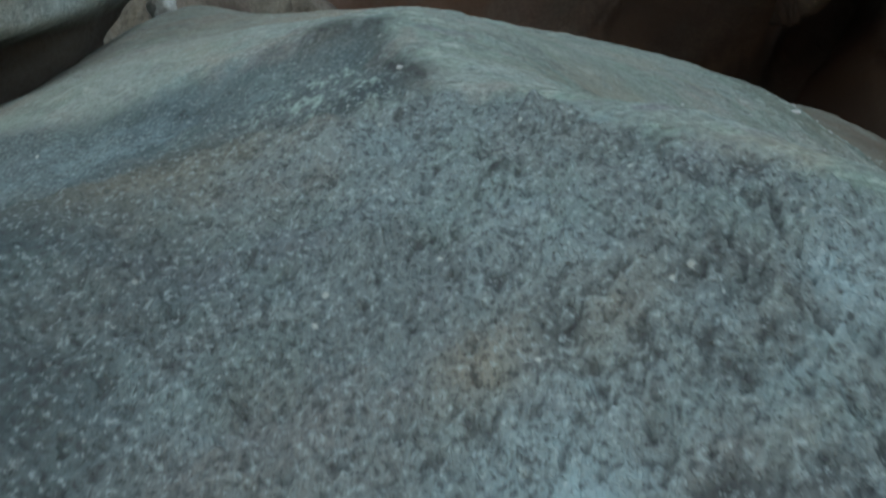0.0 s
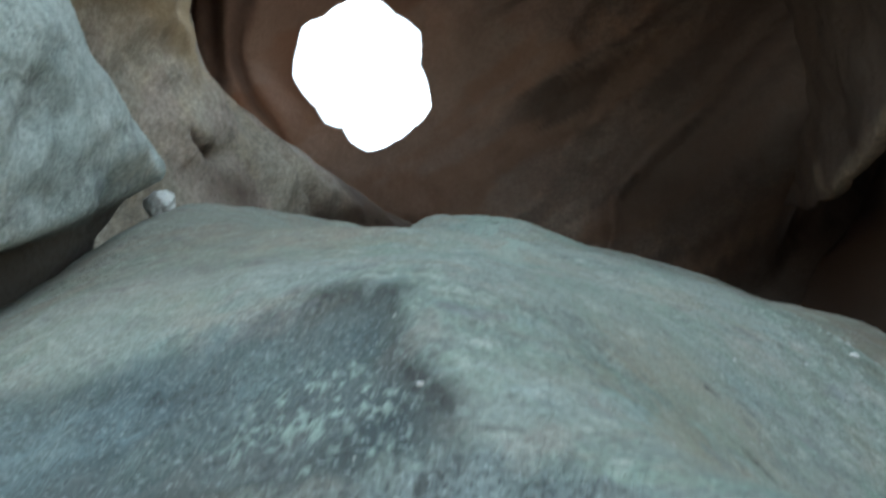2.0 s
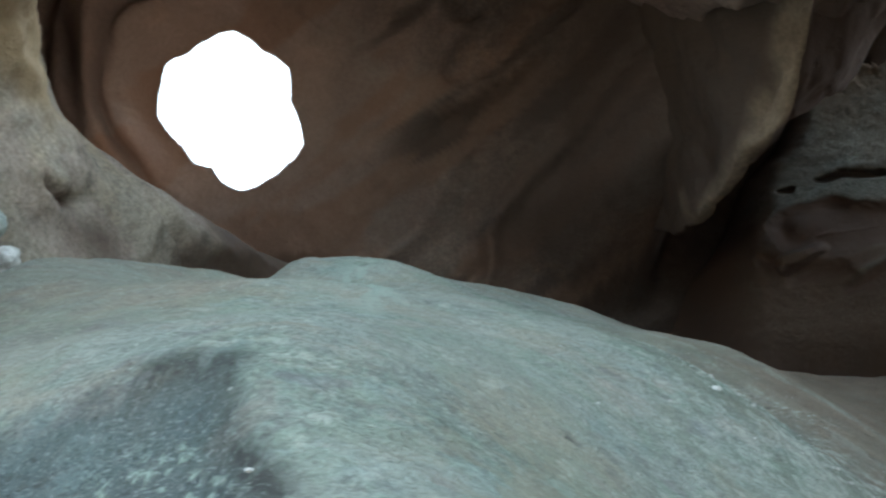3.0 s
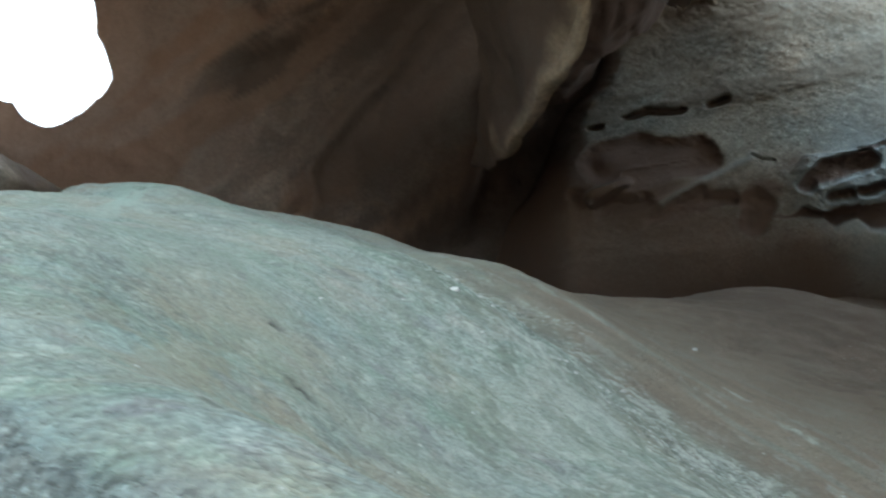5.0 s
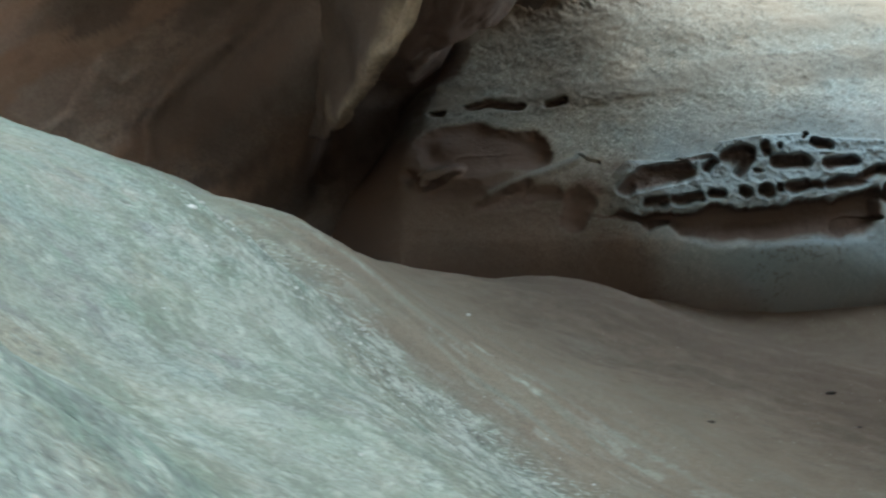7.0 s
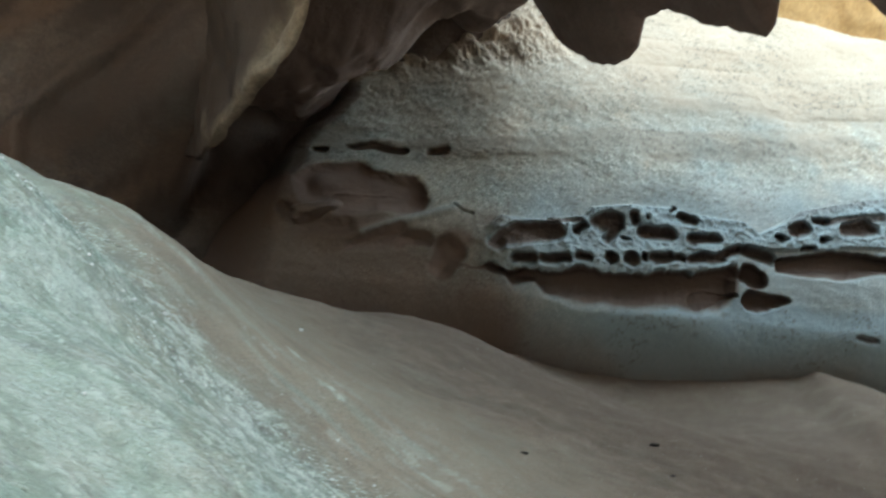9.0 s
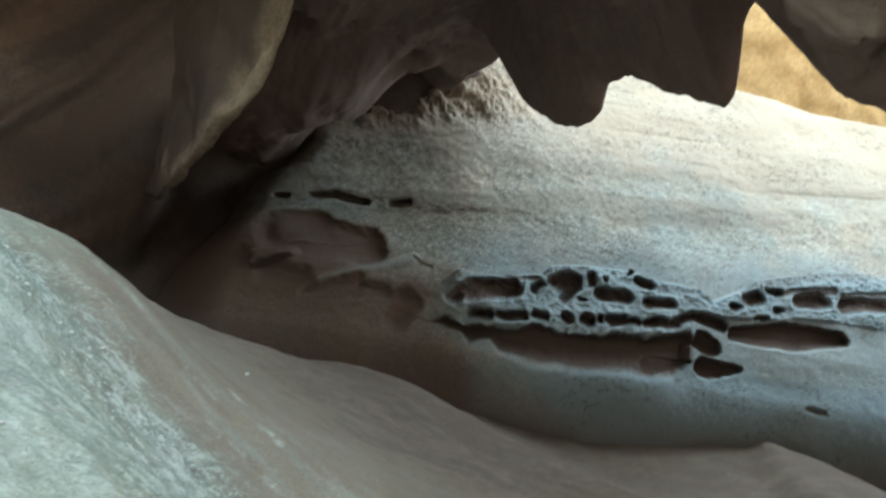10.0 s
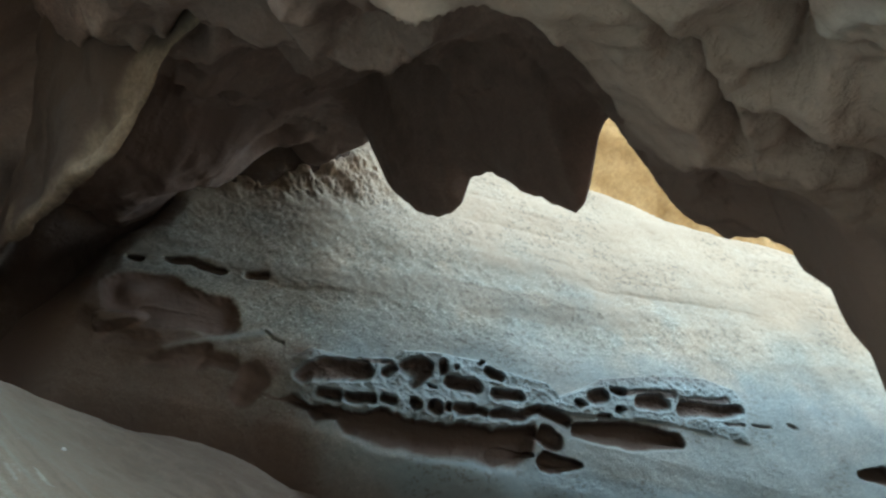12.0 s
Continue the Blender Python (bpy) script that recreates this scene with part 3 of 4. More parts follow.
ledges = ease(0.84, 0.98, 1 - np.abs(value_noise(0.22 * us, level * 4.6, 0 * us, 57))) * upper * ease(0.0, 0.5, fbm(us * 0.7, level * 2, 0 * us, 0.5, 3, 58))
depth = depth + 0.012 * ledges - (0.008 * strata + 0.018 * broad) * (0.3 + 0.7 * upper) + 0.05 * fbm(us, ws, 0 * us, 0.9, 3, 53)
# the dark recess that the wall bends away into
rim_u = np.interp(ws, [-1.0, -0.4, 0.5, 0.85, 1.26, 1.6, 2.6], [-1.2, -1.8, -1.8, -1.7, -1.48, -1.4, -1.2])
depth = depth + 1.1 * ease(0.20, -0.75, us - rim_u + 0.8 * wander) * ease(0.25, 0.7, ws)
# the crust that carries the cells: its upper brow and the long undercut below it
brow = np.interp(us, [-0.25, -0.04, 0.06, 0.22, 0.45, 0.78, 0.84, 1.15, 1.55, 1.78, 2.17, 2.31, 2.56, 2.72, 3.11, 3.5, 3.84, 4.13, 4.29], [0.05, 0.15, 0.25, 0.25, 0.26, 0.36, 0.43, 0.50, 0.54, 0.49, 0.47, 0.38, 0.52, 0.66, 0.78, 0.89, 0.95, 0.92, 0.80]) + 0.10 * wander
cut_top = np.interp(us, [-0.34, -0.23, 0.08, 0.38, 0.61, 0.9, 1.1, 1.42, 1.71, 1.94, 2.1], [-0.27, -0.21, -0.22, -0.21, -0.15, -0.13, -0.15, -0.08, -0.08, 0.0, 0.05]) + 0.03 * fbm(us, 0 * us, 0 * us, 0.12, 3, 59)
cut_low = np.interp(us, [-0.3, -0.05, 0.12, 0.2, 0.37, 0.46, 0.81, 1.27, 1.57, 1.72, 1.95, 2.1], [-0.25, -0.25, -0.28, -0.33, -0.30, -0.39, -0.43, -0.41, -0.35, -0.38, -0.34, -0.22]) + 0.3 * wander
crust = ease(0.0, -0.03, ws - brow) * ease(-0.01, 0.02, ws - np.where(us < 2.1, cut_top, 0.22 + 0.14 * ease(2.2, 3.6, us))) * ease(-0.2, 0.1, us) * ease(4.35, 4.1, us)
depth = depth - (0.035 + 0.03 * fbm(us, ws, 0 * us, 0.25, 3, 56) + 0.012 * fbm(us, ws, 0 * us, 0.05, 3, 43, 0.7) + 0.02 * ridged(us, ws * 1.5, 0 * us, 0.14, 2, 42)) * crust
ju, jw = us + 0.015 * fbm(us, ws, 0 * us, 0.12, 3, 46), ws + 0.012 * fbm(us, ws, 0 * us, 0.12, 3, 47)
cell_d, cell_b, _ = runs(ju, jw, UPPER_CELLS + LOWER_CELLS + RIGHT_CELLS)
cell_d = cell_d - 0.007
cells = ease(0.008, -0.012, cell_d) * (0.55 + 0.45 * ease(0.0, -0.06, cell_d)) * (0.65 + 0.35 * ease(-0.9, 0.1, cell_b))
rims = np.exp(-(((cell_d - 0.016) / 0.014) ** 2)) * crust
dent_d, dent_b, _ = runs(ju, jw, SHALLOW)
dents = ease(0.015, -0.02, dent_d) * ease(-1.1, -0.1, dent_b)
_, _, under = runs(ju, jw, UNDERCUTS)
part_way = (jw - cut_low) / np.maximum(cut_top - cut_low, 0.02)
long_cut = ease(1.04, 0.94, part_way) * ease(-0.3, 0.6, part_way) * ease(-0.15, 0.2, us) * ease(2.1, 2.0, us)
under = np.maximum(under, long_cut)
slit_d, _, _ = runs(ju, jw, LEFT_SLITS)
slits = ease(0.015, -0.02, slit_d)
left_d, _, _ = runs(us + 0.05 * fbm(us, ws, 0 * us, 0.3, 4, 41), ws + 0.04 * fbm(us, ws, 0 * us, 0.3, 4, 40), LEFT_HOLLOWS)
left_hollows = ease(0.05, -0.10, left_d - 0.015)
ledge_stone = ease(0.02, -0.03, runs(ju, jw, [(-1.593, 0.089, -1.333, 0.187, 0.074, 0.047)])[0])
knob = bell(us, ws, -1.47, 0.42, 0.10, 0.09)
overhang = ease(0.0, -0.02, ws - brow) * ease(-0.16, -0.03, ws - brow) * ease(2.5, 2.65, us) * ease(4.1, 3.7, us)
inward = 0.18 * cells + 0.05 * dents + 0.20 * under + 0.10 * slits + 0.09 * left_hollows + 0.03 * overhang - 0.04 * knob - 0.16 * ledge_stone - 0.006 * rims
flake = near_line(us, ws, [(-1.061, -0.03), (-0.801, 0.085), (-0.36, 0.267), (-0.322, 0.303)])
depth = depth + 0.05 * ease(0.75, 0.55, near_line(us, ws, [(-0.322, 0.303), (-0.24, 0.25), (-0.17, 0.235)]) * 45) - 0.035 * ease(0.07, 0.0, flake) - 0.03 * bell(us, ws, -0.9, 0.955, 0.06, 0.02)
rough_top = ease(1.75, 2.2, ws - 0.12 * us) * ease(1.2, 0.2, us)
lumps = ridged(us * 0.8 + ws * 0.3, ws * 0.6 - us * 0.3, 0 * us + 0.37, 0.4, 2, 54) - 0.4
depth = depth - rough_top * (0.05 * lumps + 0.07 * fbm(us + 0.4 * ws, ws * 0.8, 0 * us, 0.16, 4, 44, 0.65))
# a fine pecked skin on the upper wall, smoother lower down
pecks = fbm(us * 0.75 + 0.35 * ws, ws, 0 * us, 0.05, 3, 55, 0.7)
depth = depth + (0.0018 + 0.0022 * upper) * pecks * (1 - 0.6 * cells) + 0.002 * upper * (scallops(us * 0.8 + 0.03 * pecks, ws * 1.4, 0.06, 49) - 0.5)
specks = ease(0.35, 0.75, fbm(us, ws * 1.3, 0 * us, 0.032, 2, 48, 0.7)) * ease(0.0, 0.5, fbm(us, ws, 0 * us, 0.4, 3, 45) + 0.25 * upper)
# brown rock, with the shade of the recess and left hollows put in
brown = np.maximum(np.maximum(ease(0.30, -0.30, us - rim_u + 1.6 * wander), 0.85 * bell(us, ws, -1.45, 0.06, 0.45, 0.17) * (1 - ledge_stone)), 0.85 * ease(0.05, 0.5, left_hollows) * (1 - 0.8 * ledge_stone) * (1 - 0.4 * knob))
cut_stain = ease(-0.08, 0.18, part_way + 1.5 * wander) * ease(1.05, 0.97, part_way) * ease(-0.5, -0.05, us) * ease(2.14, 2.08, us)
# brown of the hollows, with the shade inside them put into the colour
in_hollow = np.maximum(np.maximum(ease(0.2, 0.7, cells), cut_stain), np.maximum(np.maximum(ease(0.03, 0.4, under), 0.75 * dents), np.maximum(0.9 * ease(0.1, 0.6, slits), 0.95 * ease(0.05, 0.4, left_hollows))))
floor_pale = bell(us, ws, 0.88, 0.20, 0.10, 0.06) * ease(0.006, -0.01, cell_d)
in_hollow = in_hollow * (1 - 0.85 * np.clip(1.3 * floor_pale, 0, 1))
# brown of the lower left; shade there and under the brow is painted in
rust_and_light = ease(0.85, -0.55, us + 0.62 + 1.15 * (ws - 0.15) + 1.6 * wander) * ease(0.62, 0.20, ws + wander) + 0.9 * ease(-1.0, -1.7, us + wander) * ease(0.95, 0.5, ws + wander)
rust_and_light = rust_and_light + 0.8 * bell(us, ws, -0.02, 0.2, 0.13, 0.07) + 0.8 * bell(us, ws, -0.25, 0.0, 0.16, 0.12)
shaded_stain = np.maximum(0.45 * overhang, 0.92 * np.clip(rust_and_light, 0, 1) * (1 - 0.7 * ease(0.05, 0.0, flake)))
foot = ease(0.3, -0.25, ws + 0.86 - 0.02 * us + 0.8 * wander - 0.34 * ease(1.4, -0.9, us))
belly = ease(0.15, -0.1, ws - cut_low + wander) * ease(-0.3, 1.1, us + 0.8 * (ws + 0.4) + 1.5 * wander)
belly = np.maximum(belly, 0.6 * ease(0.9, 0.3, ws - 0.1 * us + wander) * ease(-0.2, 0.6, us))
warm = ease(0.8, 2.4, ws + 3 * wander) * 0.9
W = WO + us[..., None] * WU + depth[..., None] * WB + ws[..., None] * np.array([0, 0, 1.0]) + inward[..., None] * np.array([0.54, 0.82, 0.20])
crest = np.interp(us[-1], [-2.7, 2.0, 2.83, 3.17, 3.52, 3.86, 4.29, 4.67, 5.13, 8.5], [3.3, 3.3, 3.20, 3.20, 3.16, 3.09, 3.07, 3.10, 3.15, 3.2])
lower = np.minimum(ws, crest[None, :] - 0.15 * np.maximum(ws - crest[None, :], 0)) - ws
W[..., 2] += lower
W += (1.6 * np.maximum(ws - crest[None, :], 0) * (1 + 3 * np.maximum(ws - crest[None, :], 0)))[..., None] * WB
wall = sheet("wall_pale", W[..., 0], W[..., 1], W[..., 2], pale_rock, flip=True, attrs=dict(beds=np.clip(ease(0.0, 0.7, strata + 0.5 * broad) * (0.35 + 0.55 * upper) + 0.4 * ledges, 0, 1), brown=brown, hollow=in_hollow, rusty_shade=shaded_stain, tan=warm, base=foot, crust=np.maximum(crust, 0.6 * ease(0.06, 0.0, flake)), rims=rims * (1 - ease(0.2, 0.7, in_hollow)), specks=specks * (1 - brown), belly=belly))
tagged(wall, "pale layered sandstone wall with a band of honeycomb hollows", "cave wall", kind="structure")

# ---- back wall with the opening ----
HOLE = [(-176, 0.52), (-149, 0.42), (-131, 0.43), (-113, 0.38), (-101, 0.45), (-85, 0.49), (-58, 0.49), (-34, 0.52), (-15, 0.59), (13, 0.50), (35, 0.59), (56, 0.52), (80, 0.54), (103, 0.48), (124, 0.47), (146, 0.51), (161, 0.50)]
HX, HZ = -1.30, 4.24
turn = np.linspace(-180, 180, 361)
outline = np.interp(turn, [a for a, _ in HOLE], [r for _, r in HOLE], period=360)
reach = np.concatenate([[0.0, 0.0, 0.0, 0.0], steps((0.0, 0.8, 0.02), (0.8, 2.5, 0.03), (2.5, 6.0, 0.08))])
ta, ra = np.meshgrid(np.radians(turn), reach)
hr = outline[None, :] * ease(1.6, 0.0, ra) + 0.5 * ease(0.0, 1.6, ra) + ra
xb, zb = HX + hr * np.cos(ta), HZ + hr * np.sin(ta)
yb = 8.05 - 0.7 * (np.clip(zb, 1.0, 5.6) - 3.8) + 0.22 * (xb + 1)
folds = (zb - 3.4) * 0.85 - (xb - 1.0) * 0.5
yb = yb + 0.10 * fbm(xb, zb, 0 * xb, 1.1, 4, 81) - 0.15 * ease(0.35, 0.75, ridged(xb * 0.45 + 0.1 * fbm(xb, zb, 0 * xb, 0.6, 3, 80), folds, 0 * xb, 0.7, 4, 82)) * ease(0.4, 1.2, ra)
yb = yb - 0.35 * ease(0.0, 0.35, ra) * ease(1.2, 0.4, ra) * (0.5 + 0.5 * np.cos(ta - 2.6)) - 0.16 * bell(xb, zb, -2.15, 4.35, 0.2, 0.6)
pit = bell(xb, zb, 2.02, 3.66, 0.13, 0.08) + bell(xb, zb, -0.9, 3.2, 0.35, 0.08) + bell(xb, zb, -2.35, 4.5, 0.12, 0.5)
yb = yb + 0.12 * pit - (0.5 * ease(0.5, 1.6, xb) * ease(3.2, 3.8, zb) + 1.5 * ease(1.3, 2.05, xb) * ease(2.9, 3.7, zb)) * ease(2.42, 2.14, xb)
swirl = ra + 0.06 * fbm(xb, zb, 0 * xb, 0.5, 3, 84)
arcs = (np.exp(-(((swirl - 0.38) / 0.05) ** 2)) + np.exp(-(((swirl - 0.80) / 0.07) ** 2))) * ease(1.5, 2.2, np.abs(ta)) * ease(-0.6, 0.2, np.sin(ta) + 0.5)
yb = yb + 0.13 * arcs
pit = pit + 0.6 * arcs
yb = yb + 0.015 * fbm(xb, zb, 0 * xb, 0.16, 3, 83)
for i, push in enumerate((0.12, 0.09, 0.06, 0.03)):
    xb[i] += (0.8 * push) * np.cos(ta[i])
    zb[i] += (0.8 * push) * np.sin(ta[i])
    yb[i] += push
# dark right side: shade put into colour; low red-brown also holds bounce light
back_wall = sheet("wall_back", xb, yb, zb, brown_rock, flip=True, attrs=dict(rust_and_light=ease(0.0, 0.5, 0.45 * ease(3.8, 3.1, zb) + fbm(xb * 0.4 + zb * 0.25, folds * 1.6, 0 * xb, 0.5, 4, 86)), dim=ease(0.12, 0.42, fbm(xb * 0.45, folds * 2.4, 0 * xb + 3, 0.6, 4, 87)) * ease(0.4, 1.0, ra), back_shade=(1 - 0.55 * ease(3.7, 3.1, zb)) * ease(0.0, 1.4, xb + 0.4 * fbm(xb, folds, 0 * xb, 0.7, 3, 85)), rim=0.8 * ease(2.2, 0.1, ra), pits=np.clip(pit, 0, 1)))
tagged(back_wall, "dark red-brown cave wall with a round opening to the sky", "cave wall", kind="structure")

# ---- left wall ----
yl, zl = np.meshgrid(np.arange(1.2, 9.0, 0.025), np.arange(0.6, 6.6, 0.025))
swing = 0.42 - 0.95 * ease(2.9, 3.9, zl)
xl = -1.72 + np.maximum(yl - 5.2, -2) * swing - 0.25 * np.maximum(zl - 2.9, 0) - 0.10 * np.maximum(3.6 - yl, 0)
xl = xl + 0.16 * fbm(0 * yl, yl, zl, 1.1, 4, 91) + 0.14 * (ridged(0 * yl, yl, zl, 0.9, 3, 92) - 0.5) * ease(2.6, 3.4, zl)
gash = near_line(yl, zl, [(5.1, 2.86), (5.22, 2.80), (5.36, 2.84)])
groove = near_line(yl, zl, [(6.1, 4.6), (5.8, 3.6), (5.9, 3.0), (6.3, 2.7)])
xl = xl - 0.10 * np.exp(-((gash / 0.035) ** 2)) - 0.10 * np.exp(-((groove / 0.06) ** 2)) + 0.012 * fbm(0 * yl, yl, zl, 0.1, 3, 93)
# the second bell of brown paints the dark gap behind the white stone
left_wall = sheet("wall_left", xl, yl, zl, tan_rock, flip=False, attrs=dict(brown=np.clip(ease(5.7, 6.6, yl + 0.5 * ease(3.0, 4.0, zl) - 0.5 * fbm(0 * yl, yl, zl, 0.8, 3, 94)) + np.exp(-((gash / 0.03) ** 2)) + 0.9 * bell(yl, zl, 5.45, 2.65, 0.22, 0.16), 0, 1), orange=ease(3.0, 3.4, zl) * ease(5.9, 5.2, yl) * ease(-0.7, 0.1, fbm(0 * yl, yl, zl, 0.5, 3, 95))))
tagged(left_wall, "tan and orange sandstone cave wall with a short gash", "cave wall", kind="structure")

# ---- ceiling ----
LIP_Y = [-0.7, 1.2, 1.6, 1.9, 2.13, 2.23, 2.29, 2.35, 2.45, 2.48, 2.63, 2.79, 2.88, 2.91, 2.96, 3.08, 3.21, 3.27, 3.40, 3.55, 3.71, 3.84, 3.90, 3.945, 3.96, 3.99, 4.07, 4.26, 4.49, 4.66, 4.88, 4.98, 5.13, 5.24, 5.30, 5.41, 5.59, 5.88, 6.16, 6.40, 6.44, 6.47, 6.56, 6.76, 7.05, 7.9, 9.8]
LIP_Z = [-0.5, -0.3, 0.6, 1.6, 2.27, 2.39, 2.56, 2.64, 2.73, 2.84, 2.96, 3.05, 3.14, 3.25, 3.28, 3.26, 3.29, 3.35, 3.55, 3.76, 4.03, 4.18, 4.13, 4.0, 3.73, 3.58, 3.55, 3.65, 3.79, 3.92, 4.04, 4.13, 4.16, 4.16, 3.99, 3.94, 3.97, 4.10, 4.31, 4.55, 4.62, 4.85, 5.02, 5.13, 5.12, 5.2, 5.89]
LIP_X = 4.6
cy_ = steps((-0.7, 1.0, 0.04), (1.0, 5.6, 0.014), (5.6, 9.6, 0.03))
cx_ = steps((-3.3, 1.4, 0.04), (1.4, 4.6, 0.014))
xc, yc = np.meshgrid(cx_, cy_)
plane = 1.75 + 0.42 * yc + 0.03 * xc


def fold(pts, rise, width):
    """A hollow that ends in a sharp overlapping edge along a line, on the line's left."""
    left = np.zeros_like(xc)
    close = np.full_like(xc, 1e9)
    for (ax, ay), (ex, ey) in zip(pts, pts[1:]):
        d = near_line(xc, yc, [(ax, ay), (ex, ey)])
        left = np.where(d < close, (ex - ax) * (yc - ay) - (ey - ay) * (xc - ax), left)
        close = np.minimum(close, d)
    away = np.where(left > 0, close, -close) + 0.012 * fbm(xc, yc, 0 * xc, 0.12, 2, 97)
    return rise * ease(-0.022, 0.012, away) * np.exp(-np.maximum(away, 0) / width)


lip_z = np.interp(yc, LIP_Y, LIP_Z)
blend = ease(3.7, 4.6, xc) ** 2
far = plane + 0.62 * ease(2.3, 3.5, xc) * ease(1.8, 2.7, yc) * (1 - ease(4.5, 6, yc))
far = far + 0.42 * ease(3.05, 3.7, xc) * ease(4.4, 5.2, yc)
knots = ridged(xc, yc, 0 * xc, 0.75, 3, 101)
far = far + 0.30 * bell(xc, yc, 2.42, 5.38, 0.13, 0.22) + 0.22 * bell(xc, yc, 3.05, 4.95, 0.26, 0.35) + 0.20 * bell(xc, yc, 2.7, 6.0, 0.25, 0.4) + 0.20 * bell(xc, yc, 2.95, 3.3, 0.22, 0.5)
warp = 0.25 * fbm(xc, yc, 0 * xc, 0.8, 3, 116)
far = far + (0.30 * scallops(xc + warp, yc * 0.8 + warp, 0.62, 4) + 0.10 * scallops(xc + warp, yc * 0.8, 0.27, 5) - 0.2) * (1 - blend) * ease(1.8, 2.3, xc)
far = far - 0.16 * (knots - 0.55) * (1 - blend) + 0.10 * fbm(xc, yc, 0 * xc, 0.5, 4, 102) * (1 - blend)
far = far + 0.45 * bell(xc, yc, -1.2, 7.2, 0.9, 0.9)
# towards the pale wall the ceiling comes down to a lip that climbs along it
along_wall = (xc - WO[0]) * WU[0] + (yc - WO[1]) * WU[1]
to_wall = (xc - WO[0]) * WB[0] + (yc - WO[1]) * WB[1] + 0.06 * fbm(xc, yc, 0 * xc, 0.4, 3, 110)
lip_up = WO[2] + np.interp(along_wall, [-2.6, -1.9, -1.5, -1.21, -1.02, -0.83, -0.62, -0.33, 0.14, 0.45, 1.0], [1.15, 1.2, 1.25, 1.36, 1.52, 1.74, 1.93, 2.18, 2.40, 2.54, 2.65])
lip_up = lip_up + (0.08 * fbm(xc, yc, 0 * xc, 0.35, 3, 115) + 0.10 * scallops(xc + warp, yc + warp, 0.36, 11) - 0.05) * ease(2.5, 3.2, xc) + 0.5 * ease(0.22, 0.6, to_wall) * ease(-1.75, -1.2, along_wall)
far = far + (lip_up - far) * ease(-1.15, -0.15, to_wall) * ease(1.95, 2.4, xc)
# pockets and an overlapping ledge under the lip
for px, py, rx, ry, up in ((2.32, 4.86, 0.08, 0.16, 0.45), (2.88, 5.45, 0.26, 0.16, 0.20), (4.02, 5.95, 0.16, 0.36, 0.16), (3.55, 5.75, 0.14, 0.2, -0.08), (3.05, 7.0, 0.25, 0.12, 0.15), (3.9, 7.35, 0.14, 0.16, 0.15), (2.66, 6.7, 0.2, 0.3, 0.22)):
    far = far + up * bell(xc, yc, px, py, rx, ry)
far = far + fold([(2.36, 5.3), (2.55, 5.9), (2.95, 6.6), (3.45, 6.85), (4.1, 7.1)], 0.22, 0.16) * ease(2.3, 2.8, xc)
far = far + (lip_z + 0.02 * fbm(xc, yc, 0 * xc, 0.2, 3, 103) - far) * blend
near = plane - 0.04 + 0.09 * fbm(xc * 0.8 - yc * 0.5, yc * 0.8 + xc * 0.5, 0 * xc, 0.55, 3, 104) + 0.035 * fbm(xc, yc, 0 * xc, 0.2, 3, 105) + 0.05 * scallops(xc + 0.2 * fbm(xc, yc, 0 * xc, 0.6, 3, 117), yc, 0.33, 6)
near = near + (np.minimum(lip_z, near) - near) * blend
# overlapping folds, a crevice over a pale knob, a few pockets
near = near + fold([(2.45, 1.66), (2.61, 1.60), (2.73, 1.60), (2.92, 1.66)], 0.20, 0.10)
near = near + fold([(2.94, 1.66), (3.02, 1.71), (3.16, 1.76), (3.40, 1.88)], 0.28, 0.08)
near = near + fold([(2.62, 1.14), (2.79, 1.24), (2.91, 1.28), (2.98, 1.36), (3.00, 1.50)], 0.26, 0.07)
near = near + fold([(3.40, 1.62), (3.50, 1.66), (3.68, 1.56), (3.9, 1.6)], 0.26, 0.09)
near = near - 0.11 * bell(xc, yc, 3.2, 1.42, 0.14, 0.10) - 0.05 * np.exp(-((near_line(xc, yc, [(2.76, 1.19), (2.70, 1.10), (2.63, 0.95)]) / 0.04) ** 2))
near = near + 0.12 * bell(xc, yc, 2.87, 1.10, 0.05, 0.03) - 0.05 * bell(xc, yc, 3.44, 2.19, 0.05, 0.04) + 0.32 * bell(xc, yc, 4.15, 2.4, 0.22, 0.25) - 0.10 * bell(xc, yc, 2.40, 2.32, 0.14, 0.14)
edge_y = np.interp(xc, [1.4, 2.26, 2.38, 2.5, 2.74, 3.0, 3.15, 3.37, 3.84, 4.3, 4.43, 4.6], [2.9, 2.36, 2.02, 1.98, 2.08, 2.19, 2.27, 2.42, 2.75, 3.02, 3.06, 2.95])
step = ease(-0.02, 0.10, yc - edge_y + 0.02 * fbm(xc, yc, 0 * xc, 0.12, 2, 106))
zc = near + (far - near) * step
# unseen: ceiling brought down to the ground at right front to block light
outside = (xc - 1.1) * 0.585 - (yc - 0.08) + 0.10 * fbm(xc, yc, 0 * xc, 0.35, 4, 119, 0.6) + 0.16 * (ridged(xc, yc, 0 * xc, 0.5, 3, 120) - 0.5)
zc = zc - (zc + 0.4) * ease(0.14, 0.55, outside) * ease(2.3, 2.6, xc)
zc = zc + 0.55 * ease(2.0, 1.1, xc)
zc = zc + 0.010 * fbm(xc, yc, 0 * xc, 0.09, 3, 107)
open_roof = (xc < np.interp(yc, [0.9, 1.4, 2.4, 3.7, 4.3], [2.34, 2.24, 2.04, 1.76, 1.6]) + 0.05 * fbm(xc, yc, 0 * xc, 0.6, 2, 108)) & (yc < 5.4 - 1.3 * ease(0.9, 1.5, xc) + 0.15 * fbm(xc, yc, 0 * xc, 0.7, 2, 109))
